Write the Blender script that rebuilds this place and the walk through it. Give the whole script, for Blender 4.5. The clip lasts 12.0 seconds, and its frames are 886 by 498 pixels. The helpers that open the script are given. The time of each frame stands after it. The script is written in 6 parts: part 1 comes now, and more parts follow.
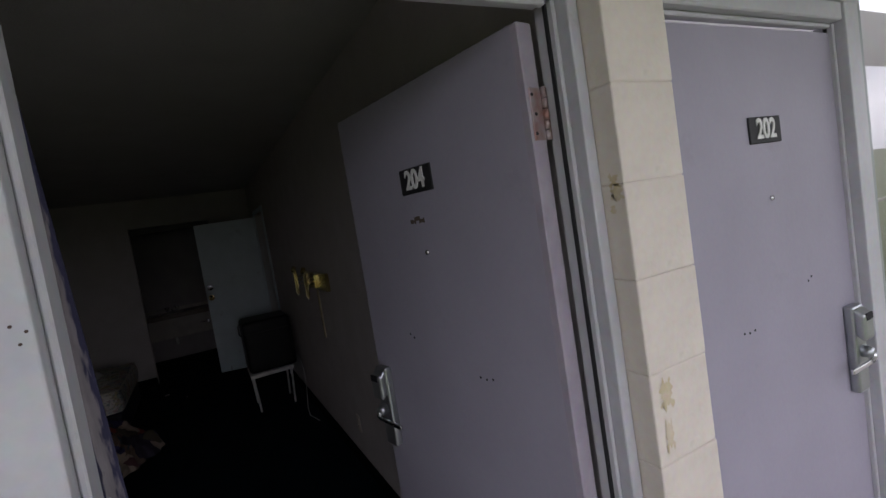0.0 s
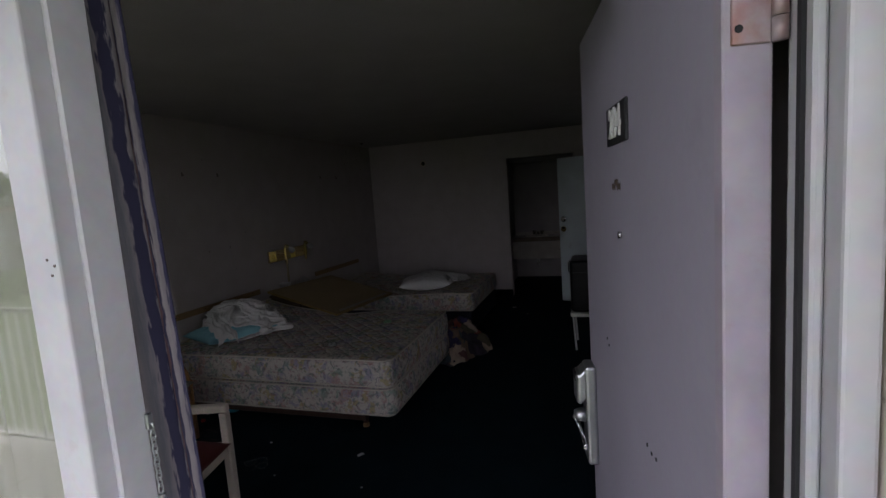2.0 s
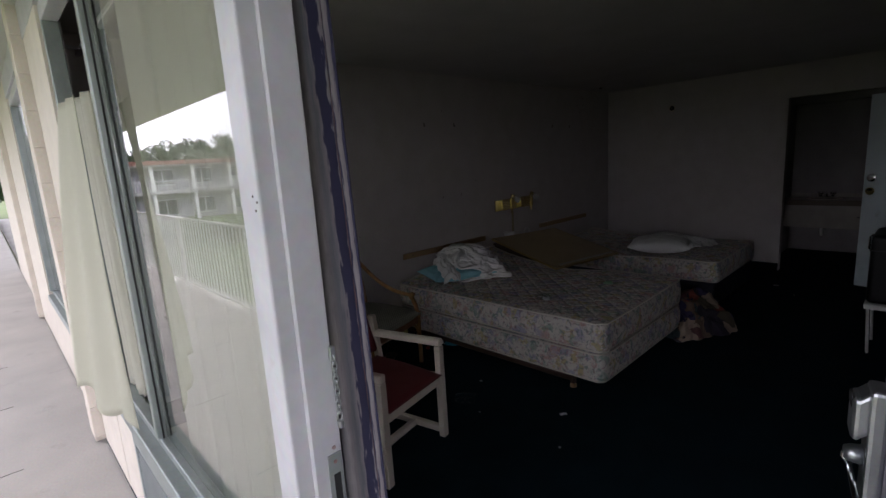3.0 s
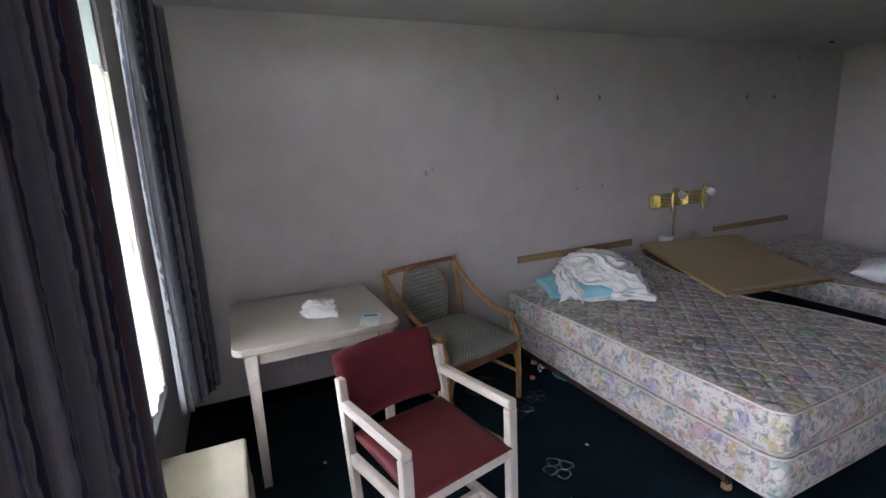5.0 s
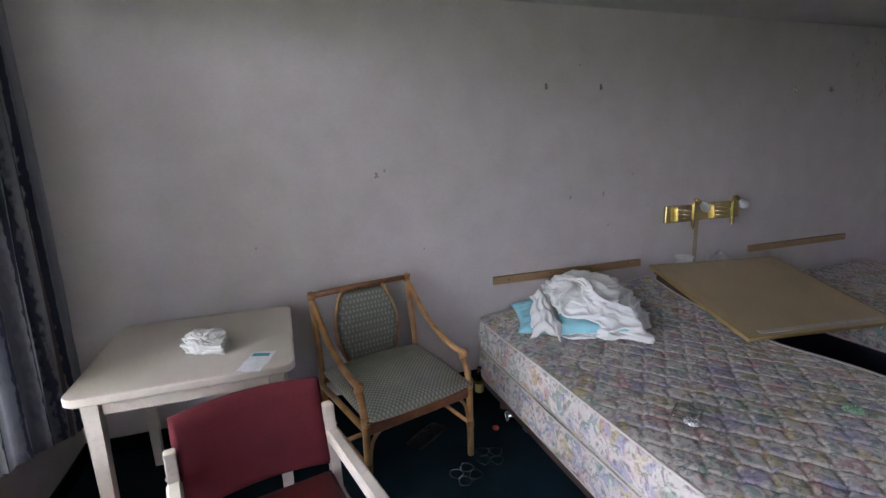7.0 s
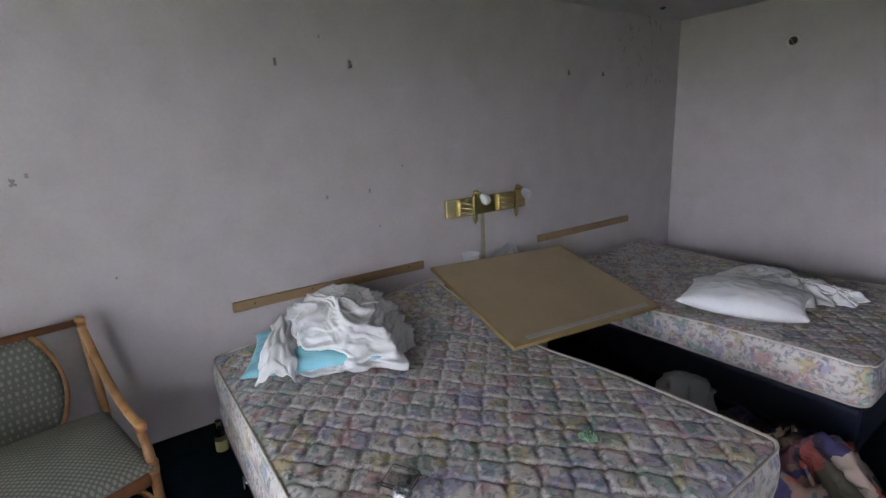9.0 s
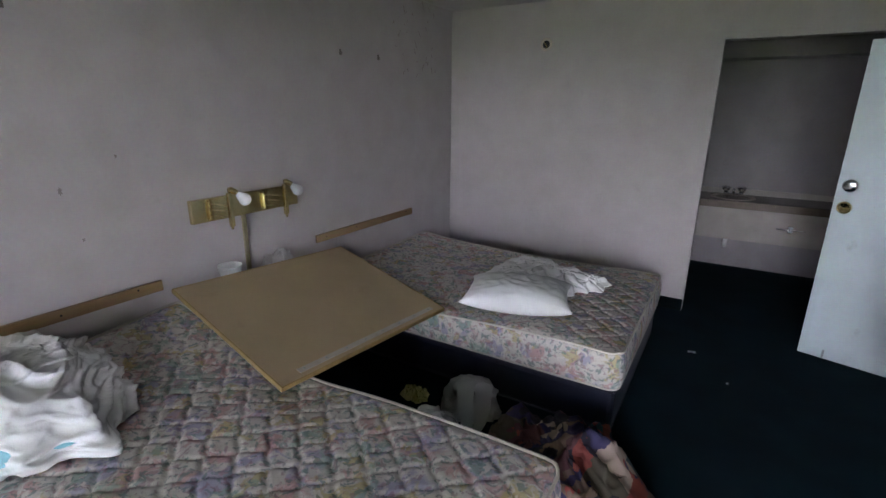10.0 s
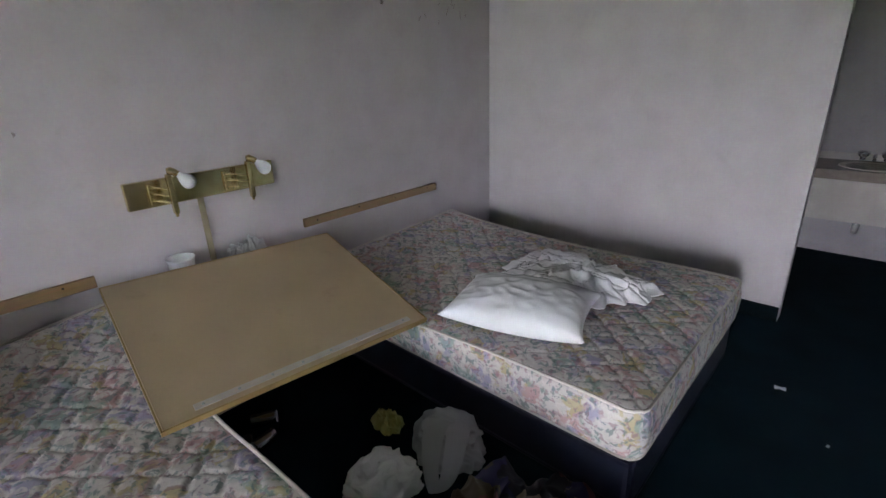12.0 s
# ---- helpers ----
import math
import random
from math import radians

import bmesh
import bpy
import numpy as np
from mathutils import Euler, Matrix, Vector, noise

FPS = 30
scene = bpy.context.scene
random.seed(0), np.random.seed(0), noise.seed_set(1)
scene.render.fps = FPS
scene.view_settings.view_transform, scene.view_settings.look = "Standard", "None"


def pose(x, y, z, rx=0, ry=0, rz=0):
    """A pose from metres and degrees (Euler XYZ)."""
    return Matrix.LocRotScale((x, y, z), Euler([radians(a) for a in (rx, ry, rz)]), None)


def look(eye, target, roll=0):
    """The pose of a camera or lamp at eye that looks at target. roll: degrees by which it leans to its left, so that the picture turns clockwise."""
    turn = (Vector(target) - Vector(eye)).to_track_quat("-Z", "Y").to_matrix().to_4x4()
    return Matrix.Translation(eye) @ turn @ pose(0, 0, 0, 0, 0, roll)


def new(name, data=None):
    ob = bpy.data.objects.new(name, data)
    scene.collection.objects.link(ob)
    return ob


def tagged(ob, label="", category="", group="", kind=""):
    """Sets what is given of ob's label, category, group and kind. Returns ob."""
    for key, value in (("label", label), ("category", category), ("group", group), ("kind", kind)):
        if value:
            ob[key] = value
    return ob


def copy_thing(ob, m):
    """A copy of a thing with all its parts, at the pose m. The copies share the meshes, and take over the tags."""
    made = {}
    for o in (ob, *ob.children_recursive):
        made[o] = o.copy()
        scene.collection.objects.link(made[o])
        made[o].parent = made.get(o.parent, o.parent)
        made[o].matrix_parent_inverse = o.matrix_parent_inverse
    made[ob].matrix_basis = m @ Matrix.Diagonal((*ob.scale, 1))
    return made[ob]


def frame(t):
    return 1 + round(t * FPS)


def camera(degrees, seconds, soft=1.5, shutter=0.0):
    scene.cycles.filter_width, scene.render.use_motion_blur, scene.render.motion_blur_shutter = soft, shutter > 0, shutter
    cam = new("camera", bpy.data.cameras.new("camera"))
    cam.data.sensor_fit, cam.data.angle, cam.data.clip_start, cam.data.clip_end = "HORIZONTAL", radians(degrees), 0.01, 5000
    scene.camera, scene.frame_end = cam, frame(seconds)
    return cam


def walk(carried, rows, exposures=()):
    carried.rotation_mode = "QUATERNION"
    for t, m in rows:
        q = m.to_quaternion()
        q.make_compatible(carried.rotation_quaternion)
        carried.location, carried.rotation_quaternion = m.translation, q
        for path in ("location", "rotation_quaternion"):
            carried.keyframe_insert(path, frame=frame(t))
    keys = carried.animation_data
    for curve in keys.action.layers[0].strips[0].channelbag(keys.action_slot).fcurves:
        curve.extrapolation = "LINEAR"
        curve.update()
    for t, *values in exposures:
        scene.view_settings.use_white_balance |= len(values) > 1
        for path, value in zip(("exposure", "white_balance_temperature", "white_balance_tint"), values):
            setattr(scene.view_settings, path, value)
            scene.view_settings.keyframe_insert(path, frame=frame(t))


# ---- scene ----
cam = camera(86.1, 12.0)
PATH = [
    (0, (0.196, 0.082, 1.644), (1.105, 1.859, 1.506), -9.1),
    (0.5, (0.397, 0.132, 1.639), (0.861, 2.073, 1.502), -9.1),
    (1, (0.648, 0.1, 1.642), (0.657, 2.097, 1.523), -12.1),
    (1.5, (0.709, 0.251, 1.643), (0.404, 2.218, 1.457), -7.3),
    (2, (0.752, 0.349, 1.649), (0.121, 2.233, 1.421), -4.1),
    (2.5, (0.84, 0.41, 1.645), (-0.287, 2.038, 1.363), -5.2),
    (3, (0.752, 0.507, 1.632), (-0.674, 1.862, 1.269), -3.6),
    (3.2, (0.682, 0.573, 1.622), (-0.702, 1.961, 1.224), -2.6),
    (4.8, (0.405, 1.286, 1.679), (-1.301, 2.237, 1.251), -4.5),
    (5, (0.358, 1.321, 1.652), (-1.434, 2.104, 1.236), -2.8),
    (5.5, (0.198, 1.408, 1.619), (-1.692, 1.812, 1.103), -2.8),
    (6, (0.051, 1.579, 1.623), (-1.775, 2.185, 1.077), -1.7),
    (6.5, (0.042, 1.823, 1.605), (-1.82, 2.417, 1.182), -1.3),
    (6.7, (0.042, 1.934, 1.632), (-1.821, 2.533, 1.222), -1.4),
    (8.3, (-0.26, 2.607, 1.587), (-2.032, 3.353, 1.038), -3.8),
    (8.5, (-0.216, 2.73, 1.608), (-1.985, 3.498, 1.076), -2.7),
    (9, (-0.173, 2.979, 1.592), (-1.785, 4.062, 1.117), -3.0),
    (9.5, (-0.305, 3.181, 1.615), (-1.681, 4.534, 1.089), -0.1),
    (10, (-0.378, 3.373, 1.628), (-1.369, 5.014, 1.059), 0.5),
    (10.5, (-0.166, 3.603, 1.599), (-0.946, 5.372, 1.089), 0.2),
    (11, (-0.118, 3.805, 1.6), (-1.16, 5.445, 1.123), -2.6),
    (11.5, (-0.211, 3.999, 1.605), (-1.395, 5.532, 1.106), -2.9),
    (12, (-0.3, 4.236, 1.582), (-1.579, 5.6, 0.873), -2.2),
]
# stops, kelvin and tint: the phone opens up as it turns from daylight into the dark room
EXPOSURES = [(0.0, 0.66, 6350, 22), (0.5, 0.92, 6350, 22), (1.0, 1.03, 6350, 22), (1.5, 1.23, 6350, 22), (2.0, 1.4, 6350, 22), (3.0, 1.5, 6350, 22), (3.2, 1.6, 6350, 22),
             (4.8, 4.3, 5950, 23), (5.0, 4.3, 5950, 23), (5.5, 4.5, 5950, 23), (6.0, 4.72, 5950, 23), (6.7, 4.75, 5950, 23), (8.3, 4.85, 5950, 22), (9.0, 4.9, 5950, 21), (10.0, 5.0, 6000, 20), (11.0, 5.15, 6000, 20), (12.0, 5.42, 6000, 20)]
walk(cam, [(t, look(eye, target, roll)) for t, eye, target, roll in PATH], EXPOSURES)

# ---- world, sun, exposure ----
world = bpy.data.worlds.new("world")
scene.world = world
world.use_nodes = True
wn, wl = world.node_tree.nodes, world.node_tree.links
wn.clear()
sky = wn.new("ShaderNodeTexSky")
sky.sky_type, sky.sun_disc = 'NISHITA', False
sky.sun_elevation, sky.sun_rotation = radians(68), radians(204)
sky.air_density, sky.dust_density = 1.5, 4.0
grey = wn.new("ShaderNodeMix"); grey.data_type = 'RGBA'
grey.inputs[0].default_value = 0.86
cloud = wn.new("ShaderNodeTexNoise")
cloud.inputs["Scale"].default_value, cloud.inputs["Detail"].default_value = 3.2, 6.0
cmap = wn.new("ShaderNodeMapping"); cmap.inputs["Scale"].default_value = (1, 1, 3.5)
wco = wn.new("ShaderNodeTexCoord")
wl.new(wco.outputs["Generated"], cmap.inputs["Vector"])
wl.new(cmap.outputs["Vector"], cloud.inputs["Vector"])
cr = wn.new("ShaderNodeValToRGB")
cr.color_ramp.elements[0].position, cr.color_ramp.elements[0].color = 0.35, (6.2, 6.5, 7.0, 1)
cr.color_ramp.elements[1].position, cr.color_ramp.elements[1].color = 0.7, (10.5, 10.7, 11.0, 1)
wl.new(cloud.outputs["Fac"], cr.inputs["Fac"])
wl.new(sky.outputs["Color"], grey.inputs[6])
wl.new(cr.outputs["Color"], grey.inputs[7])
bg = wn.new("ShaderNodeBackground"); bg.inputs["Strength"].default_value = 0.15
wl.new(grey.outputs[2], bg.inputs["Color"])
wout = wn.new("ShaderNodeOutputWorld")
wl.new(bg.outputs["Background"], wout.inputs["Surface"])

sun = new("sun", bpy.data.lights.new("sun", 'SUN'))
sun.data.energy, sun.data.angle, sun.data.color = 0.6, radians(25), (1.0, 0.97, 0.92)
sun.matrix_world = look((-10, -22, 60), (0, 0, 0))


# ---- materials ----
def mat(name, base, rough=0.7, metal=0.0, second=None, scale=8.0, fine=90.0, bump=0.15, spec=0.4, grain=0.12, dirt=None, dirt_amt=0.0, coords="Object", stretch=(1, 1, 1), sheen=0.0):
    """Principled surface with a broad mottling, a fine grain with relief, and optional dirt patches."""
    m = bpy.data.materials.new(name)
    m.use_nodes = True
    n, l = m.node_tree.nodes, m.node_tree.links
    p = n["Principled BSDF"]
    p.inputs["Roughness"].default_value, p.inputs["Metallic"].default_value = rough, metal
    p.inputs["Specular IOR Level"].default_value = spec
    if sheen:
        p.inputs["Sheen Weight"].default_value = sheen
    tc = n.new("ShaderNodeTexCoord")
    mp = n.new("ShaderNodeMapping"); mp.inputs["Scale"].default_value = stretch
    l.new(tc.outputs[coords], mp.inputs["Vector"])
    big = n.new("ShaderNodeTexNoise"); big.inputs["Scale"].default_value, big.inputs["Detail"].default_value = scale, 5
    sm = n.new("ShaderNodeTexNoise"); sm.inputs["Scale"].default_value, sm.inputs["Detail"].default_value = fine, 3
    l.new(mp.outputs["Vector"], big.inputs["Vector"]); l.new(mp.outputs["Vector"], sm.inputs["Vector"])
    second = second or tuple(c * 0.8 for c in base)
    ramp = n.new("ShaderNodeValToRGB")
    ramp.color_ramp.elements[0].position, ramp.color_ramp.elements[0].color = 0.32, (*second, 1)
    ramp.color_ramp.elements[1].position, ramp.color_ramp.elements[1].color = 0.68, (*base, 1)
    l.new(big.outputs["Fac"], ramp.inputs["Fac"])
    gr = n.new("ShaderNodeMix"); gr.data_type, gr.blend_type = 'RGBA', 'OVERLAY'
    gr.inputs[0].default_value = grain
    l.new(ramp.outputs["Color"], gr.inputs[6]); l.new(sm.outputs["Color"], gr.inputs[7])
    hsv = n.new("ShaderNodeHueSaturation"); hsv.inputs["Saturation"].default_value = 1.0
    l.new(gr.outputs[2], hsv.inputs["Color"])
    last = hsv.outputs["Color"]
    if dirt:
        dn = n.new("ShaderNodeTexNoise"); dn.inputs["Scale"].default_value, dn.inputs["Detail"].default_value = scale * 1.7, 8
        dn.inputs["Roughness"].default_value = 0.7
        l.new(mp.outputs["Vector"], dn.inputs["Vector"])
        dr = n.new("ShaderNodeValToRGB")
        dr.color_ramp.elements[0].position, dr.color_ramp.elements[0].color = 0.60, (0, 0, 0, 1)
        dr.color_ramp.elements[1].position, dr.color_ramp.elements[1].color = 0.72, (dirt_amt,) * 3 + (1,)
        l.new(dn.outputs["Fac"], dr.inputs["Fac"])
        dm = n.new("ShaderNodeMix"); dm.data_type = 'RGBA'
        dm.inputs[7].default_value = (*dirt, 1)
        l.new(dr.outputs["Color"], dm.inputs[0]); l.new(last, dm.inputs[6])
        last = dm.outputs[2]
    l.new(last, p.inputs["Base Color"])
    b = n.new("ShaderNodeBump"); b.inputs["Strength"].default_value, b.inputs["Distance"].default_value = bump, 0.004
    l.new(sm.outputs["Fac"], b.inputs["Height"]); l.new(b.outputs["Normal"], p.inputs["Normal"])
    return m


def floral(name, shade):
    """Cotton ticking with a soft flower print: cream ground, pink, green, lilac and ochre blots."""
    m = bpy.data.materials.new(name)
    m.use_nodes = True
    n, l = m.node_tree.nodes, m.node_tree.links
    p = n["Principled BSDF"]; p.inputs["Roughness"].default_value = 0.85; p.inputs["Specular IOR Level"].default_value = 0.2
    tc = n.new("ShaderNodeTexCoord")
    warp = n.new("ShaderNodeTexNoise"); warp.inputs["Scale"].default_value, warp.inputs["Detail"].default_value = 14, 3
    l.new(tc.outputs["Object"], warp.inputs["Vector"])
    add = n.new("ShaderNodeVectorMath"); add.operation = 'MULTIPLY_ADD'
    add.inputs[1].default_value = (0.09,) * 3
    l.new(warp.outputs["Color"], add.inputs[0]); l.new(tc.outputs["Object"], add.inputs[2])
    ground = n.new("ShaderNodeRGB"); ground.outputs[0].default_value = (0.60 * shade, 0.565 * shade, 0.515 * shade, 1)
    last = ground.outputs[0]
    # broad washes of colour first, then leaf and petal detail, then pale petals
    for sc, col, lo, hi, amt, off in ((9, (0.52, 0.31, 0.29), 0.52, 0.60, 0.8, 7.1), (9, (0.36, 0.34, 0.47), 0.53, 0.61, 0.85, 3.3), (10, (0.50, 0.42, 0.20), 0.57, 0.63, 0.8, 11.0), (10, (0.26, 0.37, 0.31), 0.55, 0.62, 0.7, 0.0),
                                      (38, (0.13, 0.20, 0.20), 0.545, 0.60, 0.66, 5.0), (42, (0.30, 0.16, 0.20), 0.565, 0.62, 0.55, 23.0), (30, (0.66, 0.62, 0.57), 0.55, 0.61, 0.8, 17.0)):
        mp = n.new("ShaderNodeMapping"); mp.inputs["Location"].default_value = (off, off * 0.6, off * 1.3)
        l.new(add.outputs["Vector"], mp.inputs["Vector"])
        t = n.new("ShaderNodeTexNoise"); t.inputs["Scale"].default_value, t.inputs["Detail"].default_value = sc, 3.5
        l.new(mp.outputs["Vector"], t.inputs["Vector"])
        r = n.new("ShaderNodeValToRGB")
        r.color_ramp.elements[0].position, r.color_ramp.elements[0].color = lo, (0, 0, 0, 1)
        r.color_ramp.elements[1].position, r.color_ramp.elements[1].color = hi, (amt, amt, amt, 1)
        l.new(t.outputs["Fac"], r.inputs["Fac"])
        mx = n.new("ShaderNodeMix"); mx.data_type = 'RGBA'
        mx.inputs[7].default_value = tuple(c * shade for c in col) + (1,)
        l.new(r.outputs["Color"], mx.inputs[0]); l.new(last, mx.inputs[6])
        last = mx.outputs[2]
    l.new(last, p.inputs["Base Color"])
    wv = n.new("ShaderNodeTexNoise"); wv.inputs["Scale"].default_value = 350
    l.new(tc.outputs["Object"], wv.inputs["Vector"])
    b = n.new("ShaderNodeBump"); b.inputs["Strength"].default_value, b.inputs["Distance"].default_value = 0.2, 0.002
    l.new(wv.outputs["Fac"], b.inputs["Height"]); l.new(b.outputs["Normal"], p.inputs["Normal"])
    return m


def striped_cloth(name, stops, period, ripple=0.02, through_light=0.07):
    """Woven curtain cloth whose coloured stripes run down the drop, with ragged edges."""
    m = bpy.data.materials.new(name)
    m.use_nodes = True
    n, l = m.node_tree.nodes, m.node_tree.links
    p = n["Principled BSDF"]; p.inputs["Roughness"].default_value = 0.9; p.inputs["Specular IOR Level"].default_value = 0.15
    uv = n.new("ShaderNodeUVMap")
    sep = n.new("ShaderNodeSeparateXYZ"); l.new(uv.outputs["UV"], sep.inputs[0])
    ns = n.new("ShaderNodeTexNoise"); ns.inputs["Scale"].default_value, ns.inputs["Detail"].default_value = 26, 7
    mp = n.new("ShaderNodeMapping"); mp.inputs["Scale"].default_value = (4.0, 0.8, 1)
    l.new(uv.outputs["UV"], mp.inputs["Vector"]); l.new(mp.outputs["Vector"], ns.inputs["Vector"])
    k = n.new("ShaderNodeMath"); k.operation = 'MULTIPLY_ADD'; k.inputs[1].default_value = ripple * 2
    l.new(ns.outputs["Fac"], k.inputs[0]); l.new(sep.outputs["X"], k.inputs[2])
    d = n.new("ShaderNodeMath"); d.operation = 'DIVIDE'; d.inputs[1].default_value = period
    l.new(k.outputs[0], d.inputs[0])
    fr = n.new("ShaderNodeMath"); fr.operation = 'FRACT'; l.new(d.outputs[0], fr.inputs[0])
    r = n.new("ShaderNodeValToRGB")
    els = r.color_ramp.elements
    while len(els) < len(stops):
        els.new(0.5)
    for e, (pos, col) in zip(els, stops):
        e.position, e.color = pos, (*col, 1)
    l.new(fr.outputs[0], r.inputs["Fac"])
    l.new(r.outputs["Color"], p.inputs["Base Color"])
    tl = n.new("ShaderNodeBsdfTranslucent"); l.new(r.outputs["Color"], tl.inputs["Color"])
    ms = n.new("ShaderNodeMixShader"); ms.inputs[0].default_value = through_light
    l.new(p.outputs[0], ms.inputs[1]); l.new(tl.outputs[0], ms.inputs[2])
    l.new(ms.outputs[0], n["Material Output"].inputs["Surface"])
    wv = n.new("ShaderNodeTexNoise"); wv.inputs["Scale"].default_value = 500
    l.new(uv.outputs["UV"], wv.inputs["Vector"])
    b = n.new("ShaderNodeBump"); b.inputs["Strength"].default_value, b.inputs["Distance"].default_value = 0.25, 0.002
    l.new(wv.outputs["Fac"], b.inputs["Height"]); l.new(b.outputs["Normal"], p.inputs["Normal"])
    return m


def dotted_cloth(name, ground, dot, size, upright=0.6):
    """Upholstery with a regular woven dot."""
    m = bpy.data.materials.new(name)
    m.use_nodes = True
    n, l = m.node_tree.nodes, m.node_tree.links
    p = n["Principled BSDF"]; p.inputs["Roughness"].default_value = 0.9; p.inputs["Specular IOR Level"].default_value = 0.15
    tc = n.new("ShaderNodeTexCoord")
    mp = n.new("ShaderNodeMapping"); mp.inputs["Rotation"].default_value = (0, 0, radians(45))
    mp.inputs["Scale"].default_value = (1 / size, 1 / size, upright / size)
    l.new(tc.outputs["Object"], mp.inputs["Vector"])
    v = n.new("ShaderNodeTexVoronoi"); v.inputs["Scale"].default_value, v.inputs["Randomness"].default_value = 1.0, 0.0
    l.new(mp.outputs["Vector"], v.inputs["Vector"])
    r = n.new("ShaderNodeValToRGB")
    r.color_ramp.elements[0].position, r.color_ramp.elements[0].color = 0.30, (*dot, 1)
    r.color_ramp.elements[1].position, r.color_ramp.elements[1].color = 0.42, (*ground, 1)
    l.new(v.outputs["Distance"], r.inputs["Fac"])
    ns = n.new("ShaderNodeTexNoise"); ns.inputs["Scale"].default_value = 6
    l.new(tc.outputs["Object"], ns.inputs["Vector"])
    mx = n.new("ShaderNodeMix"); mx.data_type, mx.blend_type = 'RGBA', 'OVERLAY'; mx.inputs[0].default_value = 0.25
    l.new(r.outputs["Color"], mx.inputs[6]); l.new(ns.outputs["Fac"], mx.inputs[7])
    l.new(mx.outputs[2], p.inputs["Base Color"])
    b = n.new("ShaderNodeBump"); b.inputs["Strength"].default_value, b.inputs["Distance"].default_value = 0.3, 0.002
    l.new(v.outputs["Distance"], b.inputs["Height"]); l.new(b.outputs["Normal"], p.inputs["Normal"])
    return m


def patchwork(name):
    """Dark printed bedspread with large irregular flower patches."""
    m = bpy.data.materials.new(name)
    m.use_nodes = True
    n, l = m.node_tree.nodes, m.node_tree.links
    p = n["Principled BSDF"]; p.inputs["Roughness"].default_value = 0.85
    tc = n.new("ShaderNodeTexCoord")
    wr = n.new("ShaderNodeTexNoise"); wr.inputs["Scale"].default_value, wr.inputs["Detail"].default_value = 5, 4
    l.new(tc.outputs["Object"], wr.inputs["Vector"])
    add = n.new("ShaderNodeVectorMath"); add.operation = 'MULTIPLY_ADD'; add.inputs[1].default_value = (0.42,) * 3
    l.new(wr.outputs["Color"], add.inputs[0]); l.new(tc.outputs["Object"], add.inputs[2])
    v = n.new("ShaderNodeTexVoronoi"); v.inputs["Scale"].default_value = 8
    l.new(add.outputs["Vector"], v.inputs["Vector"])
    sep = n.new("ShaderNodeSeparateColor"); l.new(v.outputs["Color"], sep.inputs[0])
    r = n.new("ShaderNodeValToRGB"); r.color_ramp.interpolation = 'CONSTANT'
    els = r.color_ramp.elements
    cols = ((0.022, 0.018, 0.03), (0.15, 0.10, 0.07), (0.035, 0.028, 0.085), (0.24, 0.055, 0.042), (0.025, 0.022, 0.035), (0.08, 0.07, 0.045), (0.11, 0.045, 0.05), (0.36, 0.28, 0.22), (0.045, 0.07, 0.08), (0.028, 0.022, 0.04))
    while len(els) < len(cols):
        els.new(0.5)
    for i, (e, c) in enumerate(zip(els, cols)):
        e.position, e.color = i / len(cols), (*c, 1)
    l.new(sep.outputs[0], r.inputs["Fac"])
    l.new(r.outputs["Color"], p.inputs["Base Color"])
    return m


def thin(name, col, amount, rough=0.6):
    """Cloth or film that lets some light through."""
    m = bpy.data.materials.new(name)
    m.use_nodes = True
    n, l = m.node_tree.nodes, m.node_tree.links
    p = n["Principled BSDF"]
    p.inputs["Base Color"].default_value, p.inputs["Roughness"].default_value = (*col, 1), rough
    t = n.new("ShaderNodeBsdfTranslucent"); t.inputs["Color"].default_value = (*col, 1)
    tr = n.new("ShaderNodeBsdfTransparent")
    a = n.new("ShaderNodeMixShader"); a.inputs[0].default_value = 0.5
    l.new(p.outputs[0], a.inputs[1]); l.new(t.outputs[0], a.inputs[2])
    b = n.new("ShaderNodeMixShader"); b.inputs[0].default_value = amount
    l.new(a.outputs[0], b.inputs[1]); l.new(tr.outputs[0], b.inputs[2])
    l.new(b.outputs[0], n["Material Output"].inputs["Surface"])
    ns = n.new("ShaderNodeTexNoise"); ns.inputs["Scale"].default_value = 40
    bp = n.new("ShaderNodeBump"); bp.inputs["Strength"].default_value, bp.inputs["Distance"].default_value = 0.2, 0.003
    l.new(ns.outputs["Fac"], bp.inputs["Height"]); l.new(bp.outputs["Normal"], p.inputs["Normal"])
    return m


def glass_mat(name, tint=(0.95, 0.98, 0.97), rough=0.0):
    m = bpy.data.materials.new(name)
    m.use_nodes = True
    p = m.node_tree.nodes["Principled BSDF"]
    p.inputs["Base Color"].default_value = (*tint, 1)
    p.inputs["Transmission Weight"].default_value, p.inputs["Roughness"].default_value, p.inputs["IOR"].default_value = 1.0, rough, 1.5
    return m


